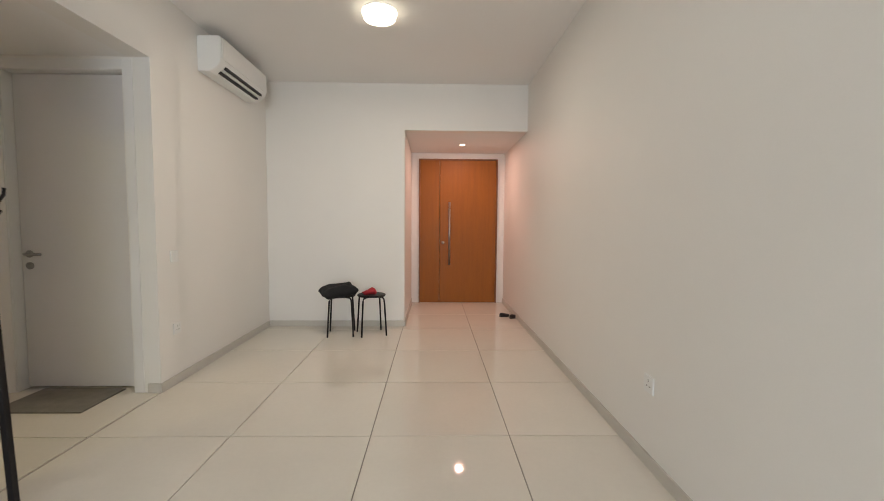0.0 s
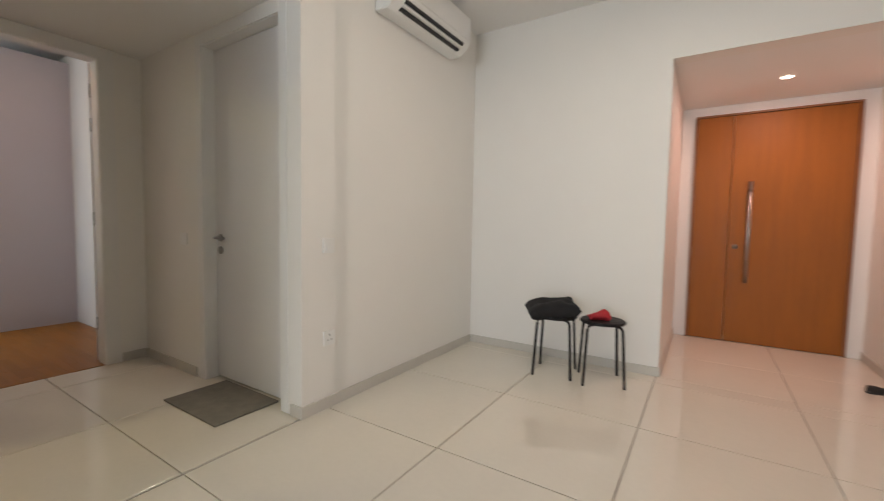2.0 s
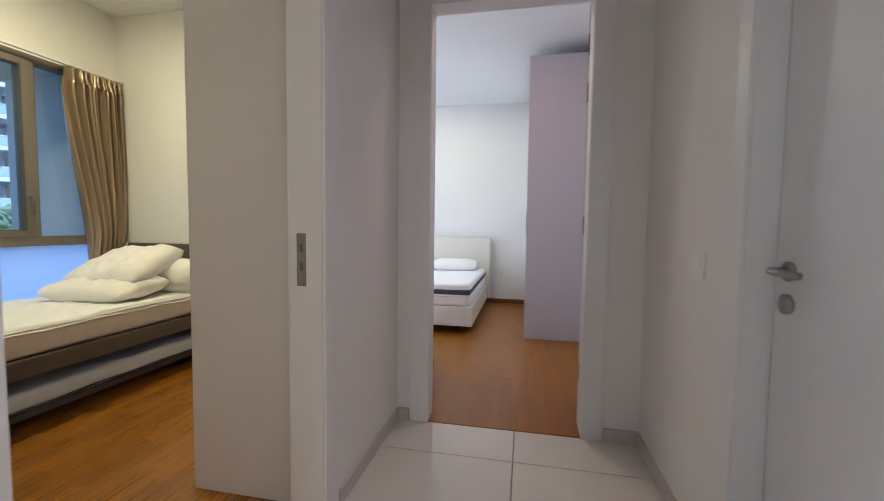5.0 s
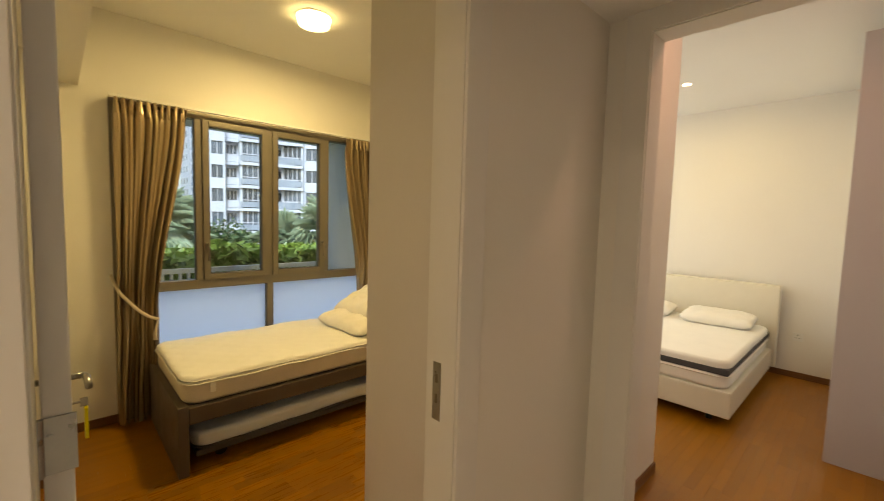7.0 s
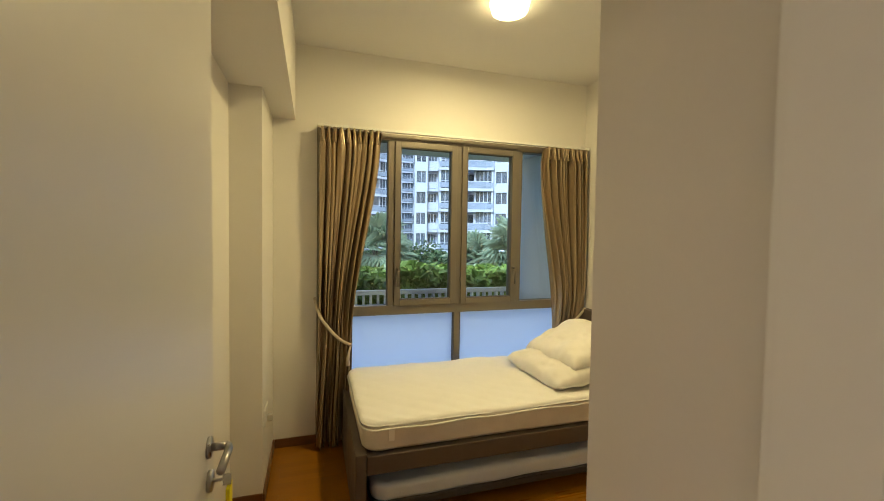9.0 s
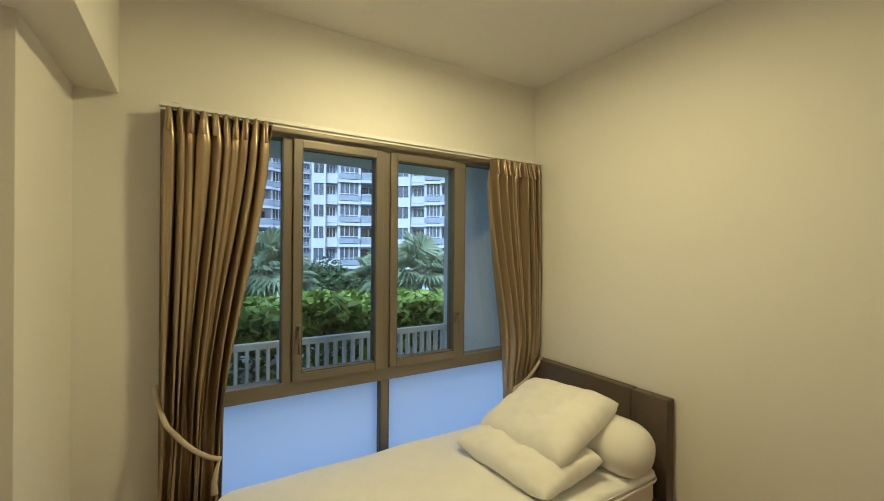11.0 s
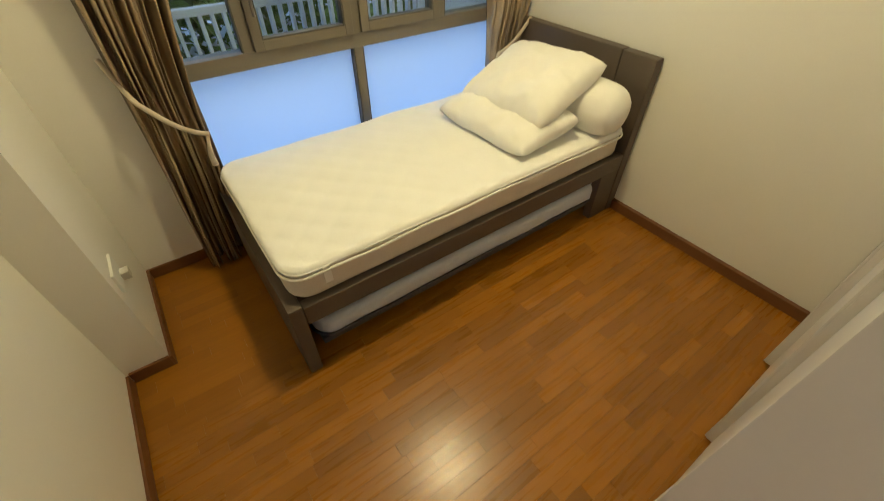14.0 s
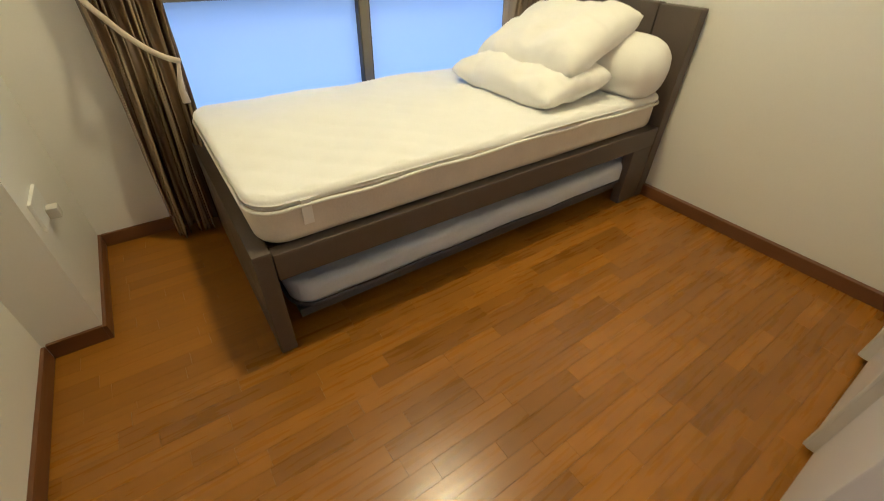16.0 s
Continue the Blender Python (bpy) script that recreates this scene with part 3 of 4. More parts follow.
part("louvre", boxes((0.145, 0.166, -0.36, 0.36, 0.026, 0.040), bevel=0.003), M_PLASTIC, ac, "narrow grey louvre blade")

# ---- sockets and switches ----


def wall_plate(name, label, at, turn, holes, cat):
    ob = thing(name, label, cat, at)
    part("plate", boxes((-0.043, 0.043, -0.009, 0.0, -0.043, 0.043), bevel=0.003), M_PLASTIC, ob)
    for x, z, w, h, m in holes:
        part("rocker" if m is M_PLASTIC else "pin_hole", boxes((x - w, x + w, -0.012 if m is M_PLASTIC else -0.0095, -0.008, z - h, z + h), bevel=0.0003), m, ob)
    ob.rotation_euler = (0, 0, radians(turn))
    return ob


SOCK = [(0, 0.018, 0.003, 0.007, M_PIN), (-0.014, -0.010, 0.005, 0.0028, M_PIN), (0.014, -0.010, 0.005, 0.0028, M_PIN), (0.024, 0.024, 0.008, 0.011, M_PLASTIC)]
wall_plate("light_switch", "white square light switch on the wall", (-2.05, 3.21, 0.966), 90, [(0, 0, 0.02, 0.03, M_PLASTIC)], "switch")
wall_plate("wall_socket", "white square three-pin wall socket", (-2.05, 3.215, 0.42), 90, SOCK, "socket")
wall_plate("wall_socket", "white square three-pin wall socket", (0.985, 2.11, 0.42), -90, SOCK, "socket")
wall_plate("light_switch", "white square light switch beside the bathroom door", (-3.32, 3.02, 0.97), 0, [(0, 0, 0.02, 0.03, M_PLASTIC)], "switch")
wall_plate("wall_socket", "white double wall socket by the bed", (-7.65, 2.12, 0.42), 90, SOCK, "socket")
so = thing("network_outlet", "white wall outlet strip with a grey plug on the column", "socket", (-2.23, -0.56, 0.43))
part("plate", boxes((-0.010, 0, -0.05, 0.10, -0.02, 0.07), bevel=0.003), M_PLASTIC, so)
part("plug", boxes((-0.04, -0.010, -0.02, 0.02, -0.025, 0.01), bevel=0.004), M_SKIRT, so, "grey plastic plug")

# ---- stools ----
stool = thing("stool", "black steel stacking stool with a round seat", "stool", group="stools by the wall")
bm = disc(bmesh.new(), 0, 0, 0.425, 0.445, 0.155, 40)
bmesh.ops.bevel(bm, geom=[e for e in bm.edges if abs(e.verts[0].co.z - e.verts[1].co.z) < 1e-5], offset=0.006, segments=2, affect="EDGES")
part("seat", bm, M_BLACK, stool)
for k in range(4):
    a = math.radians(45 + 90 * k)
    c, s = math.cos(a), math.sin(a)
    pts = [(r * c, r * s, z) for r, z in ((0.05, 0.418), (0.135, 0.418), (0.152, 0.410), (0.162, 0.392), (0.166, 0.36), (0.192, 0.0))]
    part("leg", tube(bmesh.new(), pts, 0.0095, 10), M_BLACK, stool, "", True)
settle(stool, (-1.12, 4.60, 0), 8)
tagged(stool, "black steel stacking stool under a black cushion")
stool2 = copy_thing(stool, pose(-0.79, 4.62, 0, 0, 0, 20))
tagged(stool2, "black steel stacking stool with a red item on its seat")
cu = part("cushion", cushion(0.39, 0.33, 0.12, 3.0, pinch=0.2, wrinkle=0.022), M_CUSH, None, "", True)
tagged(cu, "crumpled black cushion lying on a stool", "cushion")
cu.matrix_world = pose(-1.145, 4.57, 0.492, 2, -6, 28)
rd = part("folded_cloth", cushion(0.15, 0.10, 0.06, 8.0, n=16, wrinkle=0.035), M_RED, None, "", True)
tagged(rd, "small crumpled red cloth on a stool", "cloth")
rd.matrix_world = pose(-0.81, 4.60, 0.470, 0, 0, 30)

# ---- shoes by the entry ----


def shoe():
    ob = thing("shoe", "small black slip-on shoe on the tiles", "shoe", group="pair of shoes")
    bm = bmesh.new()
    for i in range(13):
        u = i / 12
        w = 0.030 + 0.014 * math.sin(u * math.pi) + 0.006 * u
        for s in (-1, 1):
            bm.verts.new((s * w * (1 - 0.35 * max(0, u - 0.85) / 0.15), u * 0.22, 0.0))
    bm.verts.ensure_lookup_table()
    f = [bm.faces.new((bm.verts[2 * i], bm.verts[2 * i + 1], bm.verts[2 * i + 3], bm.verts[2 * i + 2])) for i in range(12)]
    r = bmesh.ops.extrude_face_region(bm, geom=f)
    for v in r["geom"]:
        if isinstance(v, bmesh.types.BMVert):
            v.co.z = 0.014
    part("sole", bm, M_SHOE, ob)
    bm = bmesh.new()
    rows = []
    for i in range(13):
        u = i / 12
        h = 0.065 - 0.005 * u if u < 0.35 else 0.062 * (1 - (u - 0.35) / 0.65 * 0.55)
        w = 0.028 + 0.014 * math.sin(u * math.pi) + 0.004 * u
        if u > 0.85:
            w *= 1 - 0.5 * (u - 0.85) / 0.15
        gap = 0.5 if 0.12 < u < 0.6 else 0.0
        rows.append([bm.verts.new((w * math.cos(t), u * 0.215 + 0.002, 0.014 + h * math.sin(t))) for t in [math.pi * k / 10 for k in range(11)]])
        rows[-1].append(gap)
    for a, b in zip(rows, rows[1:]):
        for k in range(10):
            if a[-1] and b[-1] and k in (4, 5):
                continue
            bm.faces.new((a[k], a[k + 1], b[k + 1], b[k]))
    part("upper", bm, M_SHOE, ob, "", True)
    return ob


sh = shoe()
sh.scale = (0.62, 0.62, 0.7)
settle(sh, (0.78, 5.46, 0), -70)
copy_thing(sh, pose(0.90, 5.36, 0, 0, 0, -50))

# ---- door mat ----
bm = boxes((-2.92, -2.345, 2.695, 3.083, 0.0, 0.011), bevel=0.003)
tagged(part("door_mat", bm, M_MAT), "grey rectangular door mat before the bathroom door", "mat")

# ---- coat rack ----
rack = thing("coat_rack", "black metal ladder coat rack with hooks and brown shelves", "coat rack")
FEET = [(-1.80, 1.748), (-1.845, 1.622), (-1.905, 1.45), (-1.900, 1.575)]
TOPS = [(-1.80, 1.668), (-1.845, 1.607), (-1.905, 1.45), (-1.900, 1.565)]
RH = 1.82


def rail_at(k, z):
    w = z / RH
    return Vector((FEET[k][0] + (TOPS[k][0] - FEET[k][0]) * w, FEET[k][1] + (TOPS[k][1] - FEET[k][1]) * w, z))


def bar_between(a, b, w, d):
    """A flat bar from a to b."""
    bm = bmesh.new()
    A, B = Vector(a), Vector(b)
    q = [(-w, -d), (w, -d), (w, d), (-w, d)]
    lo, hi = [bm.verts.new(A + Vector((x, y, 0))) for x, y in q], [bm.verts.new(B + Vector((x, y, 0))) for x, y in q]
    bm.faces.new(lo[::-1])
    bm.faces.new(hi)
    for k in range(4):
        bm.faces.new((lo[k - 1], lo[k], hi[k], hi[k - 1]))
    bmesh.ops.bevel(bm, geom=list(bm.edges), offset=0.0015, segments=1, affect="EDGES")
    return bm


for k in range(4):
    w = 0.019 if k == 1 else 0.0125
    part("pole", bar_between(rail_at(k, 0), rail_at(k, RH), w, w), M_BLACK, rack)
for z in (0.43, 0.76):
    bm = bmesh.new()
    tri = [rail_at(k, z) for k in range(4)]
    lo, hi = [bm.verts.new(p) for p in tri], [bm.verts.new(p + Vector((0, 0, 0.026))) for p in tri]
    bm.faces.new(lo[::-1])
    bm.faces.new(hi)
    for k in range(4):
        bm.faces.new((lo[k], lo[(k + 1) % 4], hi[(k + 1) % 4], hi[k]))
    part("shelf", bm, M_SHELF, rack, "dark brown board shelf")
part("brace", bar_between(rail_at(2, RH - 0.02), rail_at(0, RH - 0.02), 0.008, 0.008), M_BLACK, rack)
for k, z, d in ((0, 1.28, (0.25, 0.95)), (0, 1.66, (0.25, 0.95)), (1, 1.30, (0.45, 0.85)), (2, 1.5, (0.8, -0.5))):
    p = rail_at(k, z)
    D = Vector((*d, 0)).normalized()
    bm = tube(bmesh.new(), [p, p + D * 0.02 + Vector((0, 0, -0.005)), p + D * 0.05 + Vector((0, 0, 0.010)), p + D * 0.068 + Vector((0, 0, 0.04)), p + D * 0.070 + Vector((0, 0, 0.065))], 0.0065, 10)
    tube(bm, [p + Vector((0, 0, -0.02)), p + D * 0.02 + Vector((0, 0, -0.04)), p + D * 0.045 + Vector((0, 0, -0.042)), p + D * 0.056 + Vector((0, 0, -0.022))], 0.006, 10)
    part("hook", bm, M_BLACK, rack, "curved black double hook", True)

# ---- single bed with trundle ----
bed = thing("single_bed", "dark brown leatherette single bed with a headboard", "bed")
HEAD, FOOT, BF, BB = -4.735, -2.70, 0.0, -0.94
part("headboard", boxes((HEAD, HEAD + 0.065, BB, BF - 0.20, 0.12, 0.915), bevel=0.010), M_BEDCLOTH, bed, "padded dark brown headboard")
part("headboard", boxes((HEAD, HEAD + 0.065, BF - 0.197, BF, 0.0, 0.912), bevel=0.010), M_BEDCLOTH, bed, "padded dark brown headboard wing")
part("footboard", boxes((FOOT - 0.055, FOOT, BB, BF, 0.0, 0.412), bevel=0.008), M_BEDCLOTH, bed, "low padded footboard")
part("side_rail", boxes((HEAD + 0.067, FOOT - 0.057, BF - 0.05, BF - 0.002, 0.300, 0.397), bevel=0.008), M_BEDCLOTH, bed, "padded side rail")
part("side_rail", boxes((HEAD + 0.067, FOOT - 0.057, BB + 0.002, BB + 0.05, 0.300, 0.397), bevel=0.008), M_BEDCLOTH, bed, "padded side rail")
part("slat_base", boxes((HEAD + 0.067, FOOT - 0.057, BB + 0.052, BF - 0.052, 0.34, 0.394)), M_SHELF, bed)
part("leg", boxes((HEAD + 0.067, HEAD + 0.22, BF - 0.055, BF - 0.004, 0.0, 0.299), bevel=0.006), M_BEDCLOTH, bed, "wide padded end leg")
mt = thing("mattress", "beige-sided single mattress under a white quilted protector", "mattress", (-3.700, -0.475, 0.398))
ML, MW, MH = 1.925, 0.90, 0.148
part("body", slab(ML, MW, MH, 0.03, 1.0, soft=0.006), M_SIDE, mt, "", True)


def ring(lx, ly, z, r, corner, wob=0.0):
    pts = []
    for cx, cy, a0 in ((1, 1, 0), (-1, 1, 90), (-1, -1, 180), (1, -1, 270)):
        for k in range(9):
            a = radians(a0 + k * 11.25)
            pts.append((cx * (lx / 2 - corner) + corner * math.cos(a), cy * (ly / 2 - corner) + corner * math.sin(a), z))
    fine = []
    for a, b in zip(pts, pts[1:] + pts[:1]):
        d = (Vector(b) - Vector(a)).length
        for k in range(max(1, int(d / 0.06))):
            p = Vector(a).lerp(Vector(b), k / max(1, int(d / 0.06)))
            p.z += wob * noise.noise(Vector((p.x * 4, p.y * 4, z)))
            fine.append(p)
    fine.append(fine[0])
    return tube(bmesh.new(), fine, r, 8)


pr = thing("mattress_protector", "white quilted protector with a piped edge over the mattress", "mattress protector", (-3.700, -0.475, 0.398 + MH - 0.028))
part("quilt", slab(ML + 0.014, MW + 0.012, 0.042, 0.022, 1.0, soft=0.016, n=110, quilt=0.008), M_MATTRESS, pr, "", True)
part("piping", ring(ML + 0.018, MW + 0.016, 0.004, 0.0055, 0.09, 0.016), M_PIPE, pr, "white piped hem", True)
part("strap", boxes((ML / 2 - 0.16, ML / 2 - 0.13, MW / 2 + 0.004, MW / 2 + 0.010, -0.06, 0.02), bevel=0.001), M_PIPE, pr, "pale elastic corner strap")

tm = thing("trundle_mattress", "thin white mattress on the low trundle under the bed", "mattress", ((HEAD + FOOT) / 2 + 0.01, -0.47, 0.112))
part("body", slab(1.84, 0.86, 0.108, 0.03, 5.0, soft=0.025, n=70, quilt=0.006), M_TRUNDLE, tm, "", True)
part("piping", ring(1.85, 0.87, 0.018, 0.007, 0.09, 0.012), M_CHAR, tm, "dark lower piping", True)
tr = thing("pull_out_bed", "low dark pull-out bed frame on castors beneath the bed", "bed frame")
part("frame", boxes((HEAD + 0.10, FOOT - 0.10, -0.89, -0.05, 0.075, 0.110), bevel=0.006), M_CHAR, tr)
for x in (HEAD + 0.3, FOOT - 0.25):
    for y in (-0.82, -0.14):
        bm = tube(bmesh.new(), [(x, y - 0.012, 0.0375), (x, y + 0.012, 0.0375)], 0.0375, 16)
        part("castor", bm, M_BLACK, tr, "black castor wheel")

for label, m, sz, seed in (("plump white pillow propped on another pillow", pose(-4.27, -0.43, 0.765, 4, 22, 4), (0.52, 0.62, 0.19), 11), ("flat white pillow lying on the mattress", pose(-4.10, -0.405, 0.635, 0, 6, 3), (0.44, 0.66, 0.15), 27)):
    p = part("pillow", cushion(sz[0], sz[1], sz[2], seed, n=40, wrinkle=0.024), M_PILLOW, None, "", True)
    tagged(p, label, "pillow", "pillows on the single bed").matrix_world = m
# bolster
bm = bmesh.new()
rows = []
for i in range(33):
    u = i / 32 * 2 - 1
    r = 0.138 * (1 - abs(u) ** 9) ** 0.5 if abs(u) < 1 else 0.0
    rows.append([bm.verts.new((r * math.cos(t) * (1 + 0.03 * noise.noise(Vector((u * 3, math.cos(t), math.sin(t))))), u * 0.43, r * math.sin(t))) for t in [k * math.tau / 24 for k in range(24)]])
for a, b in zip(rows, rows[1:]):
    for k in range(24):
        bm.faces.new((a[k], a[(k + 1) % 24], b[(k + 1) % 24], b[k]))
bmesh.ops.remove_doubles(bm, verts=bm.verts, dist=0.0005)
bo = part("bolster", bm, M_PILLOW, None, "", True)
tagged(bo, "round white bolster lying against the headboard", "bolster").matrix_world = pose(-4.470, -0.405, 0.678, 0, 0, 4)

# ---- curtains ----


def curtain(name, label, x0, x1, tie_x0, tie_x1, foot_x0, foot_x1, zt, z_tie, z_foot, y, folds, seed):
    ob = thing(name, label, "curtain", (0, 0, 0), "curtains at the bedroom window")
    bm = bmesh.new()
    nu, nv = folds * 16, 110
    g = []
    for j in range(nv + 1):
        v = j / nv
        z = zt + (z_foot - zt) * v
        if z > z_tie:
            w = ((zt - z) / (zt - z_tie))
            w = w * w * (3 - 2 * w) if w > 0.1 else w * w * 3
            a, b = x0 + (tie_x0 - x0) * w, x1 + (tie_x1 - x1) * w
        else:
            w = min(1, (z_tie - z) / 0.5)
            a, b = tie_x0 + (foot_x0 - tie_x0) * w, tie_x1 + (foot_x1 - tie_x1) * w
        near = math.exp(-((z - z_tie) / 0.16) ** 2)
        head = max(0.0, 1 - (zt - z) / 0.13)
        row = []
        for i in range(nu + 1):
            u = i / nu
            uu = u + 0.045 * noise.noise(Vector((u * 6, seed * 2, 0))) * (1 - head) * min(u, 1 - u) * 4
            ph = uu * folds * math.tau + 1.6 * noise.noise(Vector((u * 3, seed, v * 1.5)))
            amp = (0.050 + 0.040 * noise.noise(Vector((u * 7, seed + 3, v * 1.1)))) * (1 - 0.5 * near) * (1 - 0.45 * head)
            s = math.sin(ph)
            dy = amp * (abs(s) ** 0.7 * (1 if s > 0 else -1)) + 0.007 * math.sin(ph * 2.3 + 4 * v + seed) + 0.004 * math.sin(ph * 4.1 - 6 * v)
            if 0 < head < 0.75:
                dy += 0.012 * max(0, math.cos(ph)) * head
            dx = 0.012 * math.cos(ph * 1.0 + v * 3) + 0.03 * noise.noise(Vector((u * 5, v * 1.3, seed)))
            row.append(bm.verts.new((a + (b - a) * u + dx * (1 - head), y + dy - 0.02 * near, z)))
        g.append(row)
    for p, q in zip(g, g[1:]):
        for i in range(nu):
            bm.faces.new((p[i], p[i + 1], q[i + 1], q[i]))
    cl = part("cloth", bm, M_CURT, ob, "", True)
    th = cl.modifiers.new("thickness", "SOLIDIFY")
    th.thickness, th.offset, th.use_even_offset = 0.0012, 0.0, False
    bm = bmesh.new()
    for i in range(folds):
        x = x0 + (x1 - x0) * (i + 0.25) / folds
        tube(bm, [(x, y + 0.042, zt - 0.105), (x, y + 0.030, zt - 0.05), (x, y + 0.038, zt - 0.005)], 0.008, 8)
    part("pinch_pleat", bm, M_CURT, ob, "sewn pinch pleats", True)
    return ob


cl = curtain("curtain", "brown satin curtain tied back at the window side", -2.545, -2.965, -2.525, -2.76, -2.51, -2.74, 2.25, 0.78, 0.02, -0.935, 10, 1.0)
cr = curtain("curtain", "brown satin curtain gathered in the corner behind the bed", -4.69, -4.29, -4.69, -4.45, -4.69, -4.47, 2.25, 0.78, 0.05, -0.945, 9, 6.0)


def tieback(parent, pts):
    part("tieback", tube(bmesh.new(), pts, 0.010, 10), M_CORD, parent, "pale twisted tieback cord", True)


def swag(a, b, sag, n=14):
    A, B = Vector(a), Vector(b)
    return [A.lerp(B, k / n) + Vector((0, 0, -sag * 4 * (k / n) * (1 - k / n))) for k in range(n + 1)]


tieback(cl, swag((-2.505, -0.99, 1.06), (-2.56, -0.86, 0.92), 0.02, 6) + swag((-2.57, -0.855, 0.91), (-2.755, -0.85, 0.745), 0.03)[1:])
part("tassel", tube(bmesh.new(), [(-2.748, -0.852, 0.745), (-2.735, -0.850, 0.69), (-2.728, -0.850, 0.645), (-2.730, -0.850, 0.60)], 0.006, 10, 0.015), M_CORD, cl, "pale hanging tassel", True)
tieback(cr, swag((-4.69, -0.88, 0.92), (-4.44, -0.87, 0.76), 0.03))
part("tassel", tube(bmesh.new(), [(-4.44, -0.87, 0.76), (-4.425, -0.87, 0.69), (-4.43, -0.87, 0.64)], 0.010, 10, 0.018), M_CORD, cr, "pale hanging tassel", True)
tk = thing("curtain_track", "slim white curtain track over the window", "curtain track")
part("track", boxes((-4.72, -2.52, -0.955, -0.925, 2.252, 2.270), bevel=0.004), M_PLASTIC, tk)
for x in (-2.58, -4.66):
    part("bracket", boxes((x - 0.012, x + 0.012, -1.02, -0.925, 2.271, 2.279), bevel=0.002), M_PLASTIC, tk)

# ---- sliding wardrobe ----
wd = thing("wardrobe", "grey laminate wardrobe with three sliding doors", "wardrobe")
part("body", boxes((-4.74, -3.22, 1.20, 1.626, 0.0, 2.70)), M_WARD2, wd)
part("end_panel", boxes((-3.218, -3.19, 1.125, 1.627, 0.0, 2.72), bevel=0.002), M_WARD2, wd, "full-height grey end panel")
for a, b, y in ((-3.80, -3.222, 1.160), (-4.32, -3.802, 1.138), (-4.735, -4.322, 1.115)):
    d = part("sliding_door", boxes((a, b, y, 1.199, 0.028, 2.69), bevel=0.002), M_WARD2, wd, "plain grey sliding door")
    part("edge_profile", boxes((b - 0.016, b - 0.001, y - 0.008, y, 0.03, 2.69), bevel=0.002), M_WARD2, d, "slim pale edge grip")
part("bottom_track", boxes((-4.735, -3.222, 1.165, 1.199, 0.0, 0.026)), M_WARD2, wd, "low pale floor track")

# ---- main bedroom ----
b1 = thing("double_bed", "cream leatherette double bed with a tall headboard", "bed")
part("headboard", boxes((-7.60, -7.50, 0.30, 1.97, 0.10, 0.93), bevel=0.02), M_CREAM, b1, "padded cream headboard")
part("base", boxes((-7.495, -5.80, 0.36, 1.94, 0.085, 0.285), bevel=0.015), M_CREAM, b1, "padded cream bed base")
for x in (-7.3, -5.95):
    for y in (0.5, 1.78):
        part("leg", tube(bmesh.new(), [(x, y, 0), (x, y, 0.086)], 0.025, 12), M_BLACK, b1)
m1 = thing("mattress", "white double mattress with a charcoal border on the bed", "mattress", (-6.65, 1.15, 0.287))
part("body", slab(1.68, 1.52, 0.22, 0.03, 9.0, soft=0.006), M_MATTRESS, m1, "", True)
part("border", boxes((-0.845, 0.845, -0.764, 0.764, 0.115, 0.165), bevel=0.01), M_CHAR, m1, "charcoal mesh border band")
part("piping", ring(1.69, 1.53, 0.10, 0.007, 0.09), M_PIPE, m1, "white piping", True)
for y, s in ((1.52, 31), (0.78, 45)):
    p = part("pillow", cushion(0.42, 0.66, 0.14, s, wrinkle=0.02), M_PILLOW, None, "", True)
    tagged(p, "white pillow lying at the head of the double bed", "pillow", "pillows on the double bed").matrix_world = pose(-7.22, y, 0.570, 0, 4, 2)
w1 = thing("wardrobe", "tall lilac-grey laminate wardrobe in the main bedroom", "wardrobe")
part("end_panel", boxes((-5.86, -5.83, 2.45, 3.098, 0.0, 2.70), bevel=0.002), M_WARD, w1, "full-height lilac-grey end panel")
part("body", boxes((-7.63, -5.861, 2.49, 3.097, 0.0, 2.69)), M_WARD, w1)
for k in range(3):
    a = -7.63 + k * 0.59
    d = part("door", boxes((a, a + 0.586, 2.468, 2.488, 0.06, 2.68), bevel=0.002), M_DOOR, w1, "plain pale wardrobe door")
    part("handle", boxes((a + 0.03, a + 0.042, 2.45, 2.467, 1.0, 1.25), bevel=0.002), M_STEEL, d, "slim steel bar handle")

# ---- outside ----
structure("ground", boxes((-400, 400, -700, 100, -7.1, -7.0)), M_GRASS, "green ground far below the window")
structure("balcony_slab", boxes((-4.95, -2.06, -2.40, -1.16, -0.20, -0.03)), M_CONC, "pale concrete ledge outside the window")
structure("balcony_soffit", boxes((-4.95, -2.06, -2.45, -1.16, 2.40, 2.70)), M_CONC, "pale concrete overhang above the window")
structure("balcony_wall", boxes((-4.95, -4.80, -2.34, -1.16, -0.03, 2.395)), M_CONC, "pale rendered side wall of the ledge")
rl = thing("railing", "pale grey metal railing with upright bars on the ledge", "railing", (0, -2.28, 0))
part("top_rail", boxes((-4.79, -2.07, -0.03, 0.03, 0.875, 0.925), bevel=0.008), M_RAIL, rl)
part("bottom_rail", boxes((-4.79, -2.07, -0.02, 0.02, 0.02, 0.05), bevel=0.004), M_RAIL, rl)
bar = None
for k in range(35):
    x = -4.75 + k * 0.076
    if bar is None:
        bar = part("bar", boxes((-0.011, 0.011, -0.026, 0.026, 0.05, 0.874)), M_RAIL, rl)
        ob = bar
    else:
        ob = new("bar", bar.data)
        ob.parent = rl
    ob.location = (x, 0, 0)


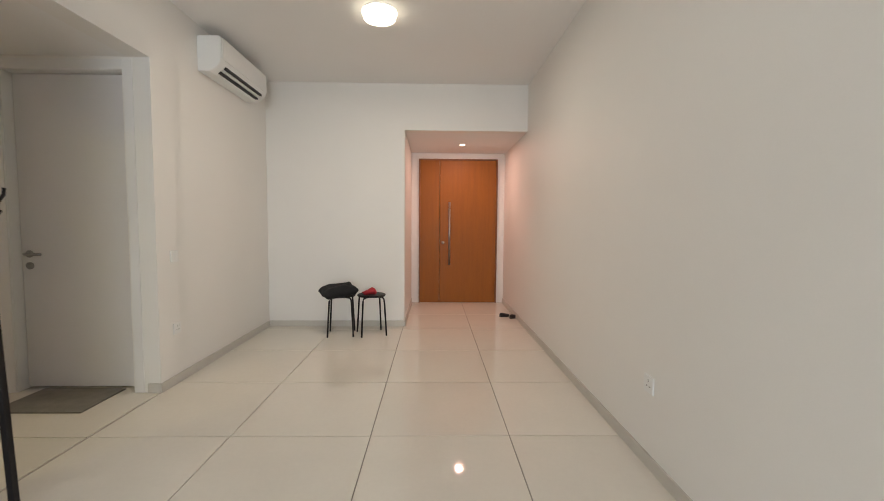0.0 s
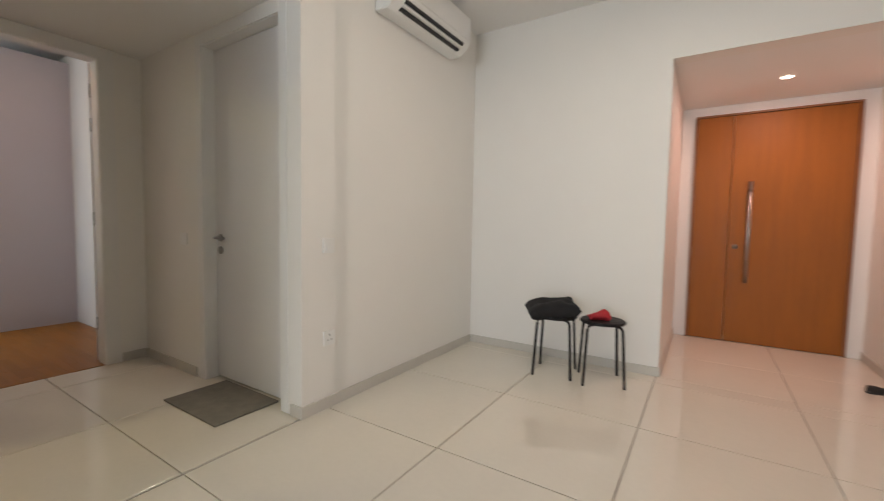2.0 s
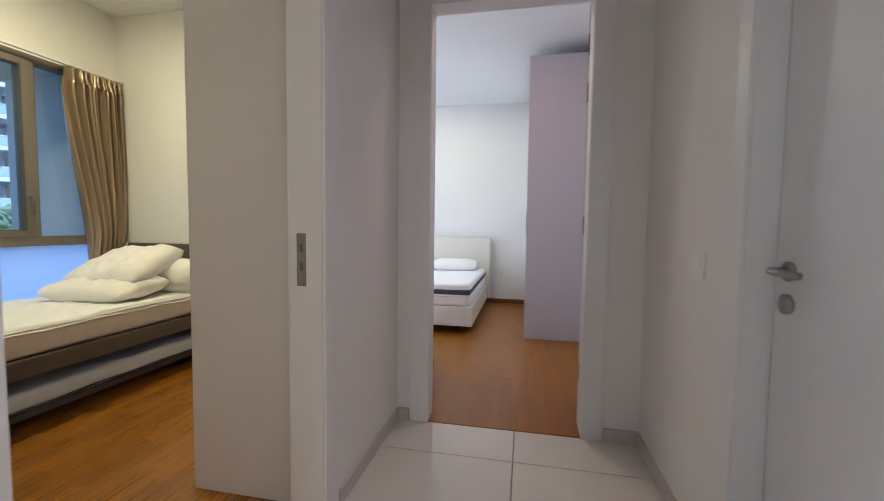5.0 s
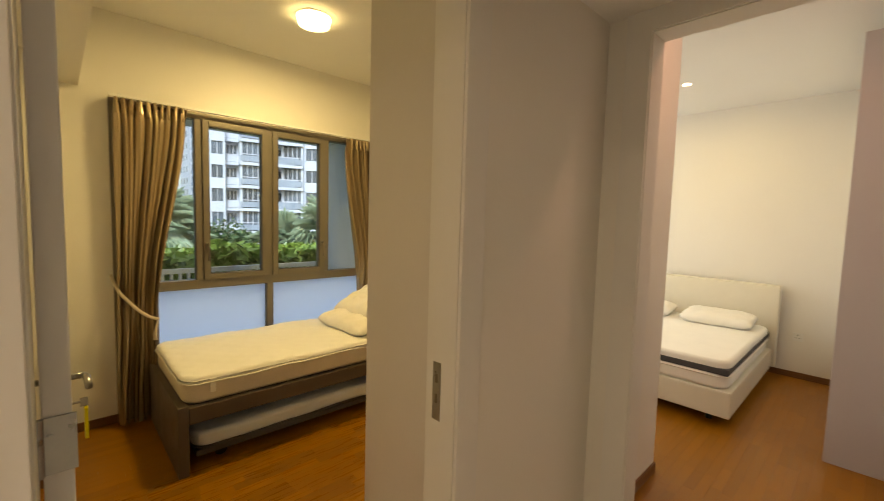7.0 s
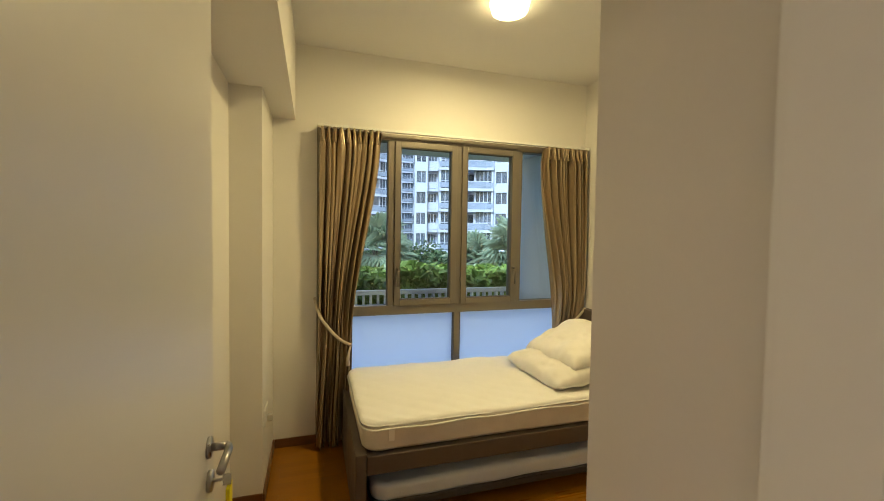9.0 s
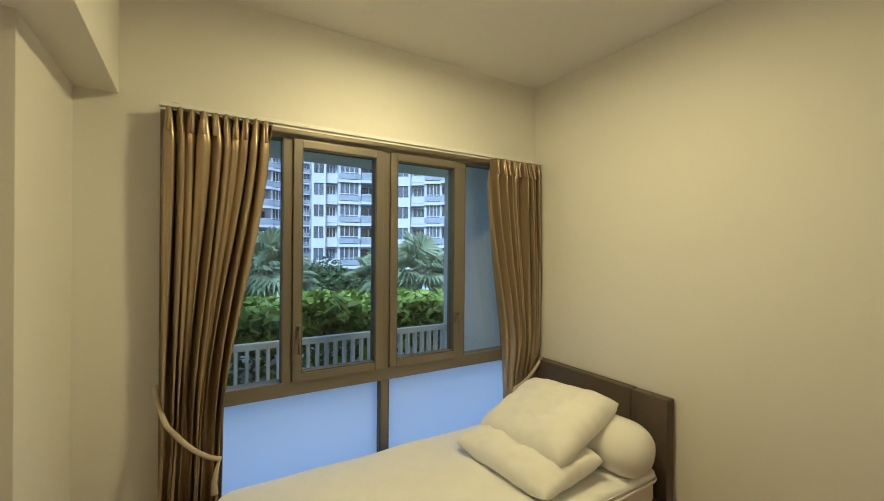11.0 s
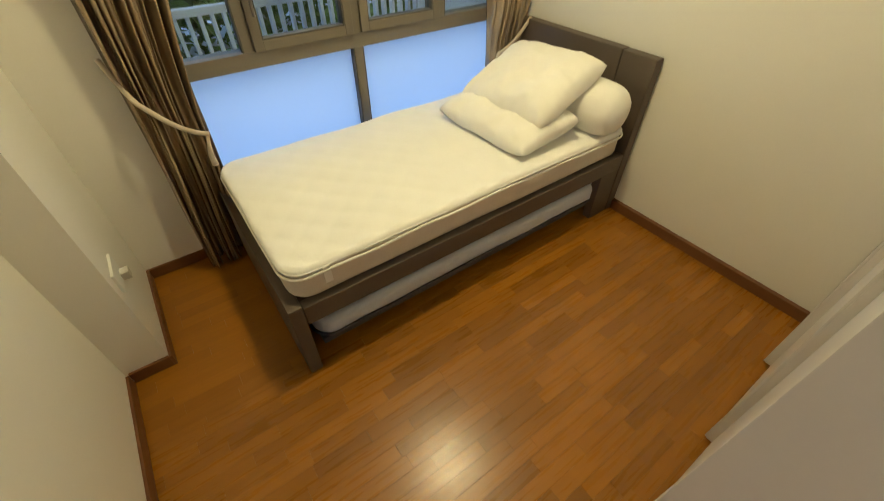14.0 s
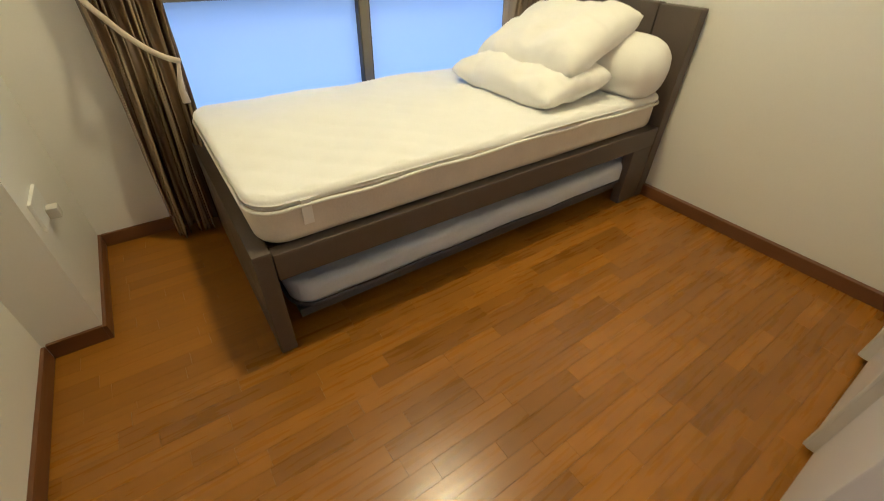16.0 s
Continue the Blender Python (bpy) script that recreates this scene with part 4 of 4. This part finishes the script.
def leaves(name, n, place, size, mat, label, seed, kind="", parent=None):
    """Many small folded leaves at the spots that place() gives."""
    rnd = random.Random(seed)
    verts, faces = [], []
    for _ in range(n):
        p = Vector(place(rnd))
        s = size * rnd.uniform(0.6, 1.3)
        q = Euler((rnd.uniform(-1.1, 1.1), rnd.uniform(-1.1, 1.1), rnd.uniform(0, 6.3))).to_matrix()
        k = len(verts)
        for c in ((0, -0.5, 0), (0.28, 0, 0.10), (0, 0.55, -0.05), (-0.28, 0, 0.10)):
            verts.append(p + q @ (Vector(c) * s))
        faces += [(k, k + 1, k + 2), (k, k + 2, k + 3)]
    me = bpy.data.meshes.new(name)
    me.from_pydata(verts, [], faces)
    me.materials.append(mat)
    ob = new(name, me)
    if parent:
        ob.parent = parent
    return tagged(ob, label, kind=kind)


structure("planter_podium", boxes((-16, -2.1, -6.4, -3.4, -7.0, -0.1)), M_CONC, "concrete planter in front of the railing")


def hedge_spot(rnd):
    x = rnd.uniform(-15, -2.2)
    y = rnd.uniform(-6.1, -3.6)
    top = 0.92 + 0.18 * noise.noise(Vector((x * 1.1, y * 1.1, 0))) + 0.12 * noise.noise(Vector((x * 3.2, y * 3.2, 4))) - 0.05 * (-3.6 - y)
    return x, y, top - abs(rnd.gauss(0, 0.22)) if rnd.random() < 0.8 else rnd.uniform(-0.1, top)


hd = leaves("hedge", 24000, hedge_spot, 0.19, M_LEAF, "dense bright green hedge beyond the railing", 5, "stuff")
tagged(hd, category="hedge")


def palm(x, y, base, h, r, seed, label):
    ob = thing("palm_tree", label, "palm tree", (x, y, base), "palms in the garden")
    rnd = random.Random(seed)
    pts = [(0.15 * math.sin(k / 8 * 1.5 + seed), 0.1 * math.cos(k / 8 * 2 + seed), h * k / 8) for k in range(9)]
    part("trunk", tube(bmesh.new(), pts, 0.2, 12, 0.13), M_TRUNK, ob, "", True)
    verts, faces = [], []
    top = Vector(pts[-1])
    for k in range(30):
        az, el = rnd.uniform(0, math.tau), radians(rnd.uniform(-35, 80))
        d = Vector((math.cos(az) * math.cos(el), math.sin(az) * math.cos(el), math.sin(el)))
        stem = r * rnd.uniform(0.35, 0.5)
        hub = top + d * stem + Vector((0, 0, -0.1 * r * math.cos(el)))
        side = d.cross(Vector((0, 0, 1))).normalized()
        up = side.cross(d)
        for p, q in ((top, hub),):
            c = len(verts)
            verts += [p + side * 0.02, p - side * 0.02, q - side * 0.02, q + side * 0.02]
            faces.append((c, c + 1, c + 2, c + 3))
        for b in range(17):
            a = radians(-105 + 210 * b / 16)
            bd = (d * math.cos(a) + side * math.sin(a)).normalized()
            ln = r * rnd.uniform(0.5, 0.62) * (1 - 0.25 * abs(a) / 1.9)
            mid = hub + bd * ln * 0.6 + up * 0.05
            tip = hub + bd * ln + Vector((0, 0, -0.22 * ln))
            wd_ = bd.cross(up).normalized() * ln * 0.06
            c = len(verts)
            verts += [hub, mid + wd_, tip, mid - wd_]
            faces += [(c, c + 1, c + 2), (c, c + 2, c + 3)]
    me = bpy.data.meshes.new("crown")
    me.from_pydata(verts, [], faces)
    me.materials.append(M_PALM)
    cr_ = new("crown", me)
    cr_.parent = ob


def along(azimuth, distance):
    """A place outside, by its bearing (degrees from straight out, towards the west) and distance from the room."""
    return -2.6 - distance * math.sin(radians(azimuth)), 1.1 - distance * math.cos(radians(azimuth))


for az, dist, zc, r, sd in ((28.5, 16, 0.95, 1.75, 2), (22.5, 19, 0.4, 1.7, 3), (8.0, 20, 1.0, 2.1, 4), (11.5, 24, 0.2, 1.8, 5), (2.0, 18, 0.4, 1.6, 6), (33, 24, 0.0, 1.9, 7)):
    x, y = along(az, dist)
    palm(x, y, -7.0, zc + 7.0, r, sd, "grey-green fan palm in the garden below")


def tree(x, y, base, h, r, seed):
    ob = thing("garden_tree", "dark green leafy garden tree between the palms", "tree", (x, y, base), "trees in the garden")
    part("trunk", tube(bmesh.new(), [(0, 0, 0), (0.1, 0.05, h * 0.5), (0, 0.1, h * 0.85)], 0.22, 10, 0.07), M_TRUNK, ob, "", True)
    rnd0 = random.Random(seed)
    lumps = [(rnd0.uniform(-0.7, 0.7) * r, rnd0.uniform(-0.7, 0.7) * r, h * rnd0.uniform(0.55, 1.0), r * rnd0.uniform(0.3, 0.55)) for _ in range(14)]
    for lx_, ly_, lz_, _q in lumps[:6]:
        part("limb", tube(bmesh.new(), [(0.05, 0.05, h * 0.4), (lx_ * 0.5, ly_ * 0.5, lz_ * 0.8), (lx_, ly_, lz_)], 0.08, 6, 0.02), M_TRUNK, ob)

    def spot_(rnd):
        lx_, ly_, lz_, q = rnd.choice(lumps)
        d = Vector((rnd.gauss(0, 1), rnd.gauss(0, 1), rnd.gauss(0, 1))).normalized() * q * rnd.uniform(0.6, 1.0)
        return lx_ + d.x, ly_ + d.y, lz_ + d.z

    leaves("crown", 2600, spot_, 0.34, M_LEAF2, "", seed, parent=ob)


for az, dist, h, r, sd in ((15, 30, 7.0, 2.6, 21), (19, 34, 6.2, 2.4, 22), (25, 33, 5.4, 2.6, 23), (5, 34, 6.5, 3.0, 24), (34, 36, 6.0, 3.0, 25), (11, 40, 5.6, 3.0, 26), (38, 30, 6.0, 2.6, 27), (-2, 36, 6.4, 3.0, 28)):
    x, y = along(az, dist)
    tree(x, y, -7.0, h, r, sd)


def tower(az, dist, turn, storeys, bays, label, deep=12.0, mat=M_FACADE):
    """A block of flats. bays: (width, kind) from its west end; kinds: fin (blank wall, narrow window), nook (small balcony),
    bay (wide barred window behind a low rail), deck (deep open balcony)."""
    x, y = along(az, dist)
    ob = thing("apartment_building", label, "building", (x, y, -7.0))
    H, W = 3.1, sum(w for w, _ in bays)
    part("wall", boxes((0, W, -deep, -1.62, 0, storeys * H + 0.6)), mat, ob)
    slabs, piers, par, mull, rails = (bmesh.new() for _ in range(5))
    panes = {}

    def pane(key, bm_rows, at):
        if key not in panes:
            panes[key] = part("window", boxes(bm_rows), M_PANE, ob, "dark window behind pale bars")
            o = panes[key]
        else:
            o = new("window", panes[key].data)
            o.parent = ob
        o.location = at

    xa = 0.0
    for w, kind in bays:
        front = {"fin": 0.0, "nook": -0.9, "bay": 0.5, "deck": 1.1}[kind]
        if kind in ("fin", "bay"):
            box(piers, xa, xa + 0.28, -1.62, front, 0, storeys * H)
            box(piers, xa + w - 0.28, xa + w, -1.62, front, 0, storeys * H)
        for s in range(storeys):
            z = s * H
            if kind == "fin":
                box(piers, xa + 0.281, xa + w - 0.281, -1.62, front - 0.01, z, z + 0.8)
                box(piers, xa + 0.281, xa + w - 0.281, -1.62, front - 0.01, z + 2.5, z + H)
                pane((kind, w), (0.28, w - 0.28, -0.2, -0.1, 0.8, 2.5), (xa, front - 0.1, z))
                box(mull, xa + w / 2 - 0.04, xa + w / 2 + 0.04, front - 0.25, front - 0.14, z + 0.8, z + 2.5)
                continue
            box(slabs, xa - 0.06, xa + w + 0.06, -1.62, front + 0.25, z + H - 0.42, z + H)
            if kind == "bay":
                pane((kind, w), (0.28, w - 0.28, -0.2, -0.1, 0.0, H - 0.42), (xa, front - 0.1, z))
                for q in range(5):
                    xx = xa + 0.28 + (w - 0.56) * q / 4
                    box(mull, xx - 0.045, xx + 0.045, front - 0.24, front - 0.12, z, z + H - 0.42)
                box(mull, xa + 0.28, xa + w - 0.28, front - 0.24, front - 0.13, z + 1.05, z + 1.15)
                box(rails, xa + 0.05, xa + w - 0.05, front + 0.12, front + 0.18, z + 0.12, z + 0.85)
            else:
                pane((kind, w), (0.2, w - 0.2, -0.08, 0.0, 0.05, 2.35), (xa, -1.58, z))
                for q in range(4):
                    xx = xa + 0.2 + (w - 0.4) * q / 3
                    box(mull, xx - 0.04, xx + 0.04, -1.58, -1.5, z + 0.05, z + 2.35)
                box(par if kind == "nook" else rails, xa, xa + w, front + 0.10, front + 0.18, z + 0.05, z + 0.95)
                box(slabs, xa, xa + w, front + 0.08, front + 0.21, z + 0.96, z + 1.04)
        xa += w
    for s in range(storeys):
        for k in range(3):
            yy = -3.6 - 3.2 * k
            pane(("side", k), (W - 0.02, W + 0.04, yy - 0.6, yy + 0.6, 0.9, 2.4), (0, 0, s * H))
    part("floor_slabs", slabs, M_FACADE, ob, "white slab edges and balcony floors")
    part("pier", piers, mat, ob, "pale vertical wall fins")
    part("parapet", par, M_FACADE, ob, "white balcony parapets")
    part("balustrade", rails, M_BALUSTRADE, ob, "blue-grey glass balcony fronts")
    part("window_bars", mull, M_FACADE, ob, "pale window bars")
    part("roof", boxes((-0.4, W + 0.4, -deep - 0.3, 1.5, storeys * H + 0.61, storeys * H + 1.0)), mat, ob)
    ob.rotation_euler = (0, 0, radians(turn))
    return ob


tower(24.0, 62, -12, 12, [(4.2, "deck"), (3.2, "bay"), (1.7, "nook"), (1.9, "fin")], "white apartment tower with balconies and dark windows")
tower(45.5, 60, -38, 13, [(3.4, "deck"), (3.0, "bay"), (1.6, "nook"), (3.0, "bay"), (3.6, "deck"), (2.6, "bay"), (2.2, "nook"), (2.2, "fin"), (3.0, "bay")], "white apartment block with stepped balconies")
tower(10.5, 74, 12, 16, [(2.6, "bay"), (3.2, "deck"), (2.0, "fin"), (3.0, "bay")], "pale blue-grey apartment tower beyond the palms")
tower(17, 130, 0, 14, [(4.0, "bay"), (4.0, "deck"), (4.0, "bay")], "slim distant white tower between nearer blocks")
tower(-6, 90, 8, 12, [(3.4, "bay"), (3.4, "deck"), (3.4, "bay"), (3.4, "deck"), (3.4, "bay")], "long pale apartment block far behind the garden")

# ---- floors in pieces ----
tiles = structure("floor", boxes((-3.96, 0.985, -4.1, 6.47, -0.011, -0.008)), M_GROUT, "glossy cream porcelain floor tiles with dark joints")
me_tile = {}
G = 0.0028


def tile(x0, x1, y0, y1):
    w, d = round(x1 - x0 - 2 * G, 4), round(y1 - y0 - 2 * G, 4)
    if w < 0.02 or d < 0.02:
        return
    if (w, d) not in me_tile:
        bm = bmesh.new()
        box(bm, -w / 2, w / 2, -d / 2, d / 2, -0.008, 0.0, bevel=0.0)
        e = [q for q in bm.edges if all(v.co.z > -0.001 for v in q.verts)]
        bmesh.ops.bevel(bm, geom=e, offset=0.0012, segments=1, affect="EDGES")
        me = bpy.data.meshes.new("tile")
        bm.to_mesh(me)
        bm.free()
        me.materials.append(M_TILE)
        me_tile[w, d] = me
    ob = new("tile", me_tile[w, d])
    ob.parent = tiles
    ob.location = ((x0 + x1) / 2, (y0 + y1) / 2, 0)


xs = [0.337 + 0.8 * k for k in range(-6, 2)]
ys = [3.204 + 0.8 * k for k in range(-10, 6)]
for x in xs:
    for y in ys:
        for rx0, rx1, ry0, ry1 in ((-2.05, 0.985, -4.1, 4.957), (-0.45, 0.985, 4.957, 6.47), (-3.96, -2.05, 1.73, 3.15)):
            a0, a1, b0, b1_ = max(x, rx0), min(x + 0.8, rx1), max(y, ry0), min(y + 0.8, ry1)
            if a1 - a0 > 0.02 and b1_ - b0 > 0.02:
                tile(a0, a1, b0, b1_)

wood = structure("floor_bedroom", boxes((-4.745, -2.066, -1.02, 1.73, -0.011, -0.006)), M_WOODGAP, "glossy reddish-brown parquet strips in the bedroom")
wood2 = structure("floor_main", boxes((-7.65, -3.96, -1.03, 3.10, -0.0115, -0.0065)), M_WOODGAP, "glossy reddish-brown parquet strips in the main bedroom")
me_plank = {}
rnd = random.Random(12)


def planks(x0, x1, y0, y1, parent, width, joined=None):
    y = y0
    while y < y1 - 0.01:
        w = min(width, y1 - y)
        x = x0 - rnd.uniform(0.0, 0.3)
        while x < x1:
            ln = rnd.choice((0.22, 0.27, 0.32, 0.37, 0.42))
            a, b = max(x, x0), min(x + ln, x1)
            x += ln
            if b - a < 0.02:
                continue
            if joined is not None:
                joined.append((a, b, y, y + w))
                continue
            key = (round(b - a, 3), round(w, 4))
            if key not in me_plank:
                bm = boxes((-key[0] / 2 + 0.0003, key[0] / 2 - 0.0003, -key[1] / 2 + 0.0003, key[1] / 2 - 0.0003, -0.006, 0.0))
                me = bpy.data.meshes.new("plank")
                bm.to_mesh(me)
                bm.free()
                me.materials.append(M_WOOD)
                me_plank[key] = me
            ob = new("plank", me_plank[key])
            ob.parent = parent
            ob.location = ((a + b) / 2, y + w / 2, 0)
        y += width


planks(-4.733, -2.078, -0.04, 1.73, wood, 0.056)
rest, rest2 = [], []
planks(-4.733, -2.078, -1.02, -0.04, wood, 0.056, rest)
planks(-7.64, -4.85, -1.03, 1.75, wood2, 0.056, rest2)
planks(-7.64, -3.965, 1.75, 3.10, wood2, 0.056, rest2)
M_WOODJ = M_WOOD.copy()
nj = M_WOODJ.node_tree.nodes
gi = nj.new("ShaderNodeNewGeometry")
for lk in list(M_WOODJ.node_tree.links):
    if lk.from_node.type == "OBJECT_INFO":
        if lk.to_node.type == "MAP_RANGE":
            lk.to_node.inputs["To Min"].default_value, lk.to_node.inputs["To Max"].default_value = 0.90, 1.10
        M_WOODJ.node_tree.links.new(gi.outputs["Random Per Island"], lk.to_socket)
    if lk.to_socket.name == "Roughness":
        lk.from_node.inputs["To Min"].default_value, lk.from_node.inputs["To Max"].default_value = 0.36, 0.44
nj["Principled BSDF"].inputs["Coat Weight"].default_value = 0.05
for rows, parent in ((rest, wood), (rest2, wood2)):
    verts, faces = [], []
    for a, b, c, d in rows:
        k = len(verts)
        g = 0.0003
        verts += [(a + g, c + g, 0), (b - g, c + g, 0), (b - g, d - g, 0), (a + g, d - g, 0), (a + g, c + g, -0.006), (b - g, c + g, -0.006), (b - g, d - g, -0.006), (a + g, d - g, -0.006)]
        faces += [(k, k + 1, k + 2, k + 3), (k, k + 4, k + 5, k + 1), (k + 1, k + 5, k + 6, k + 2), (k + 2, k + 6, k + 7, k + 3), (k + 3, k + 7, k + 4, k)]
    me = bpy.data.meshes.new("planks")
    me.from_pydata(verts, [], faces)
    me.materials.append(M_WOODJ)
    ob = new("planks", me)
    ob.parent = parent
    tagged(ob, kind="stuff")
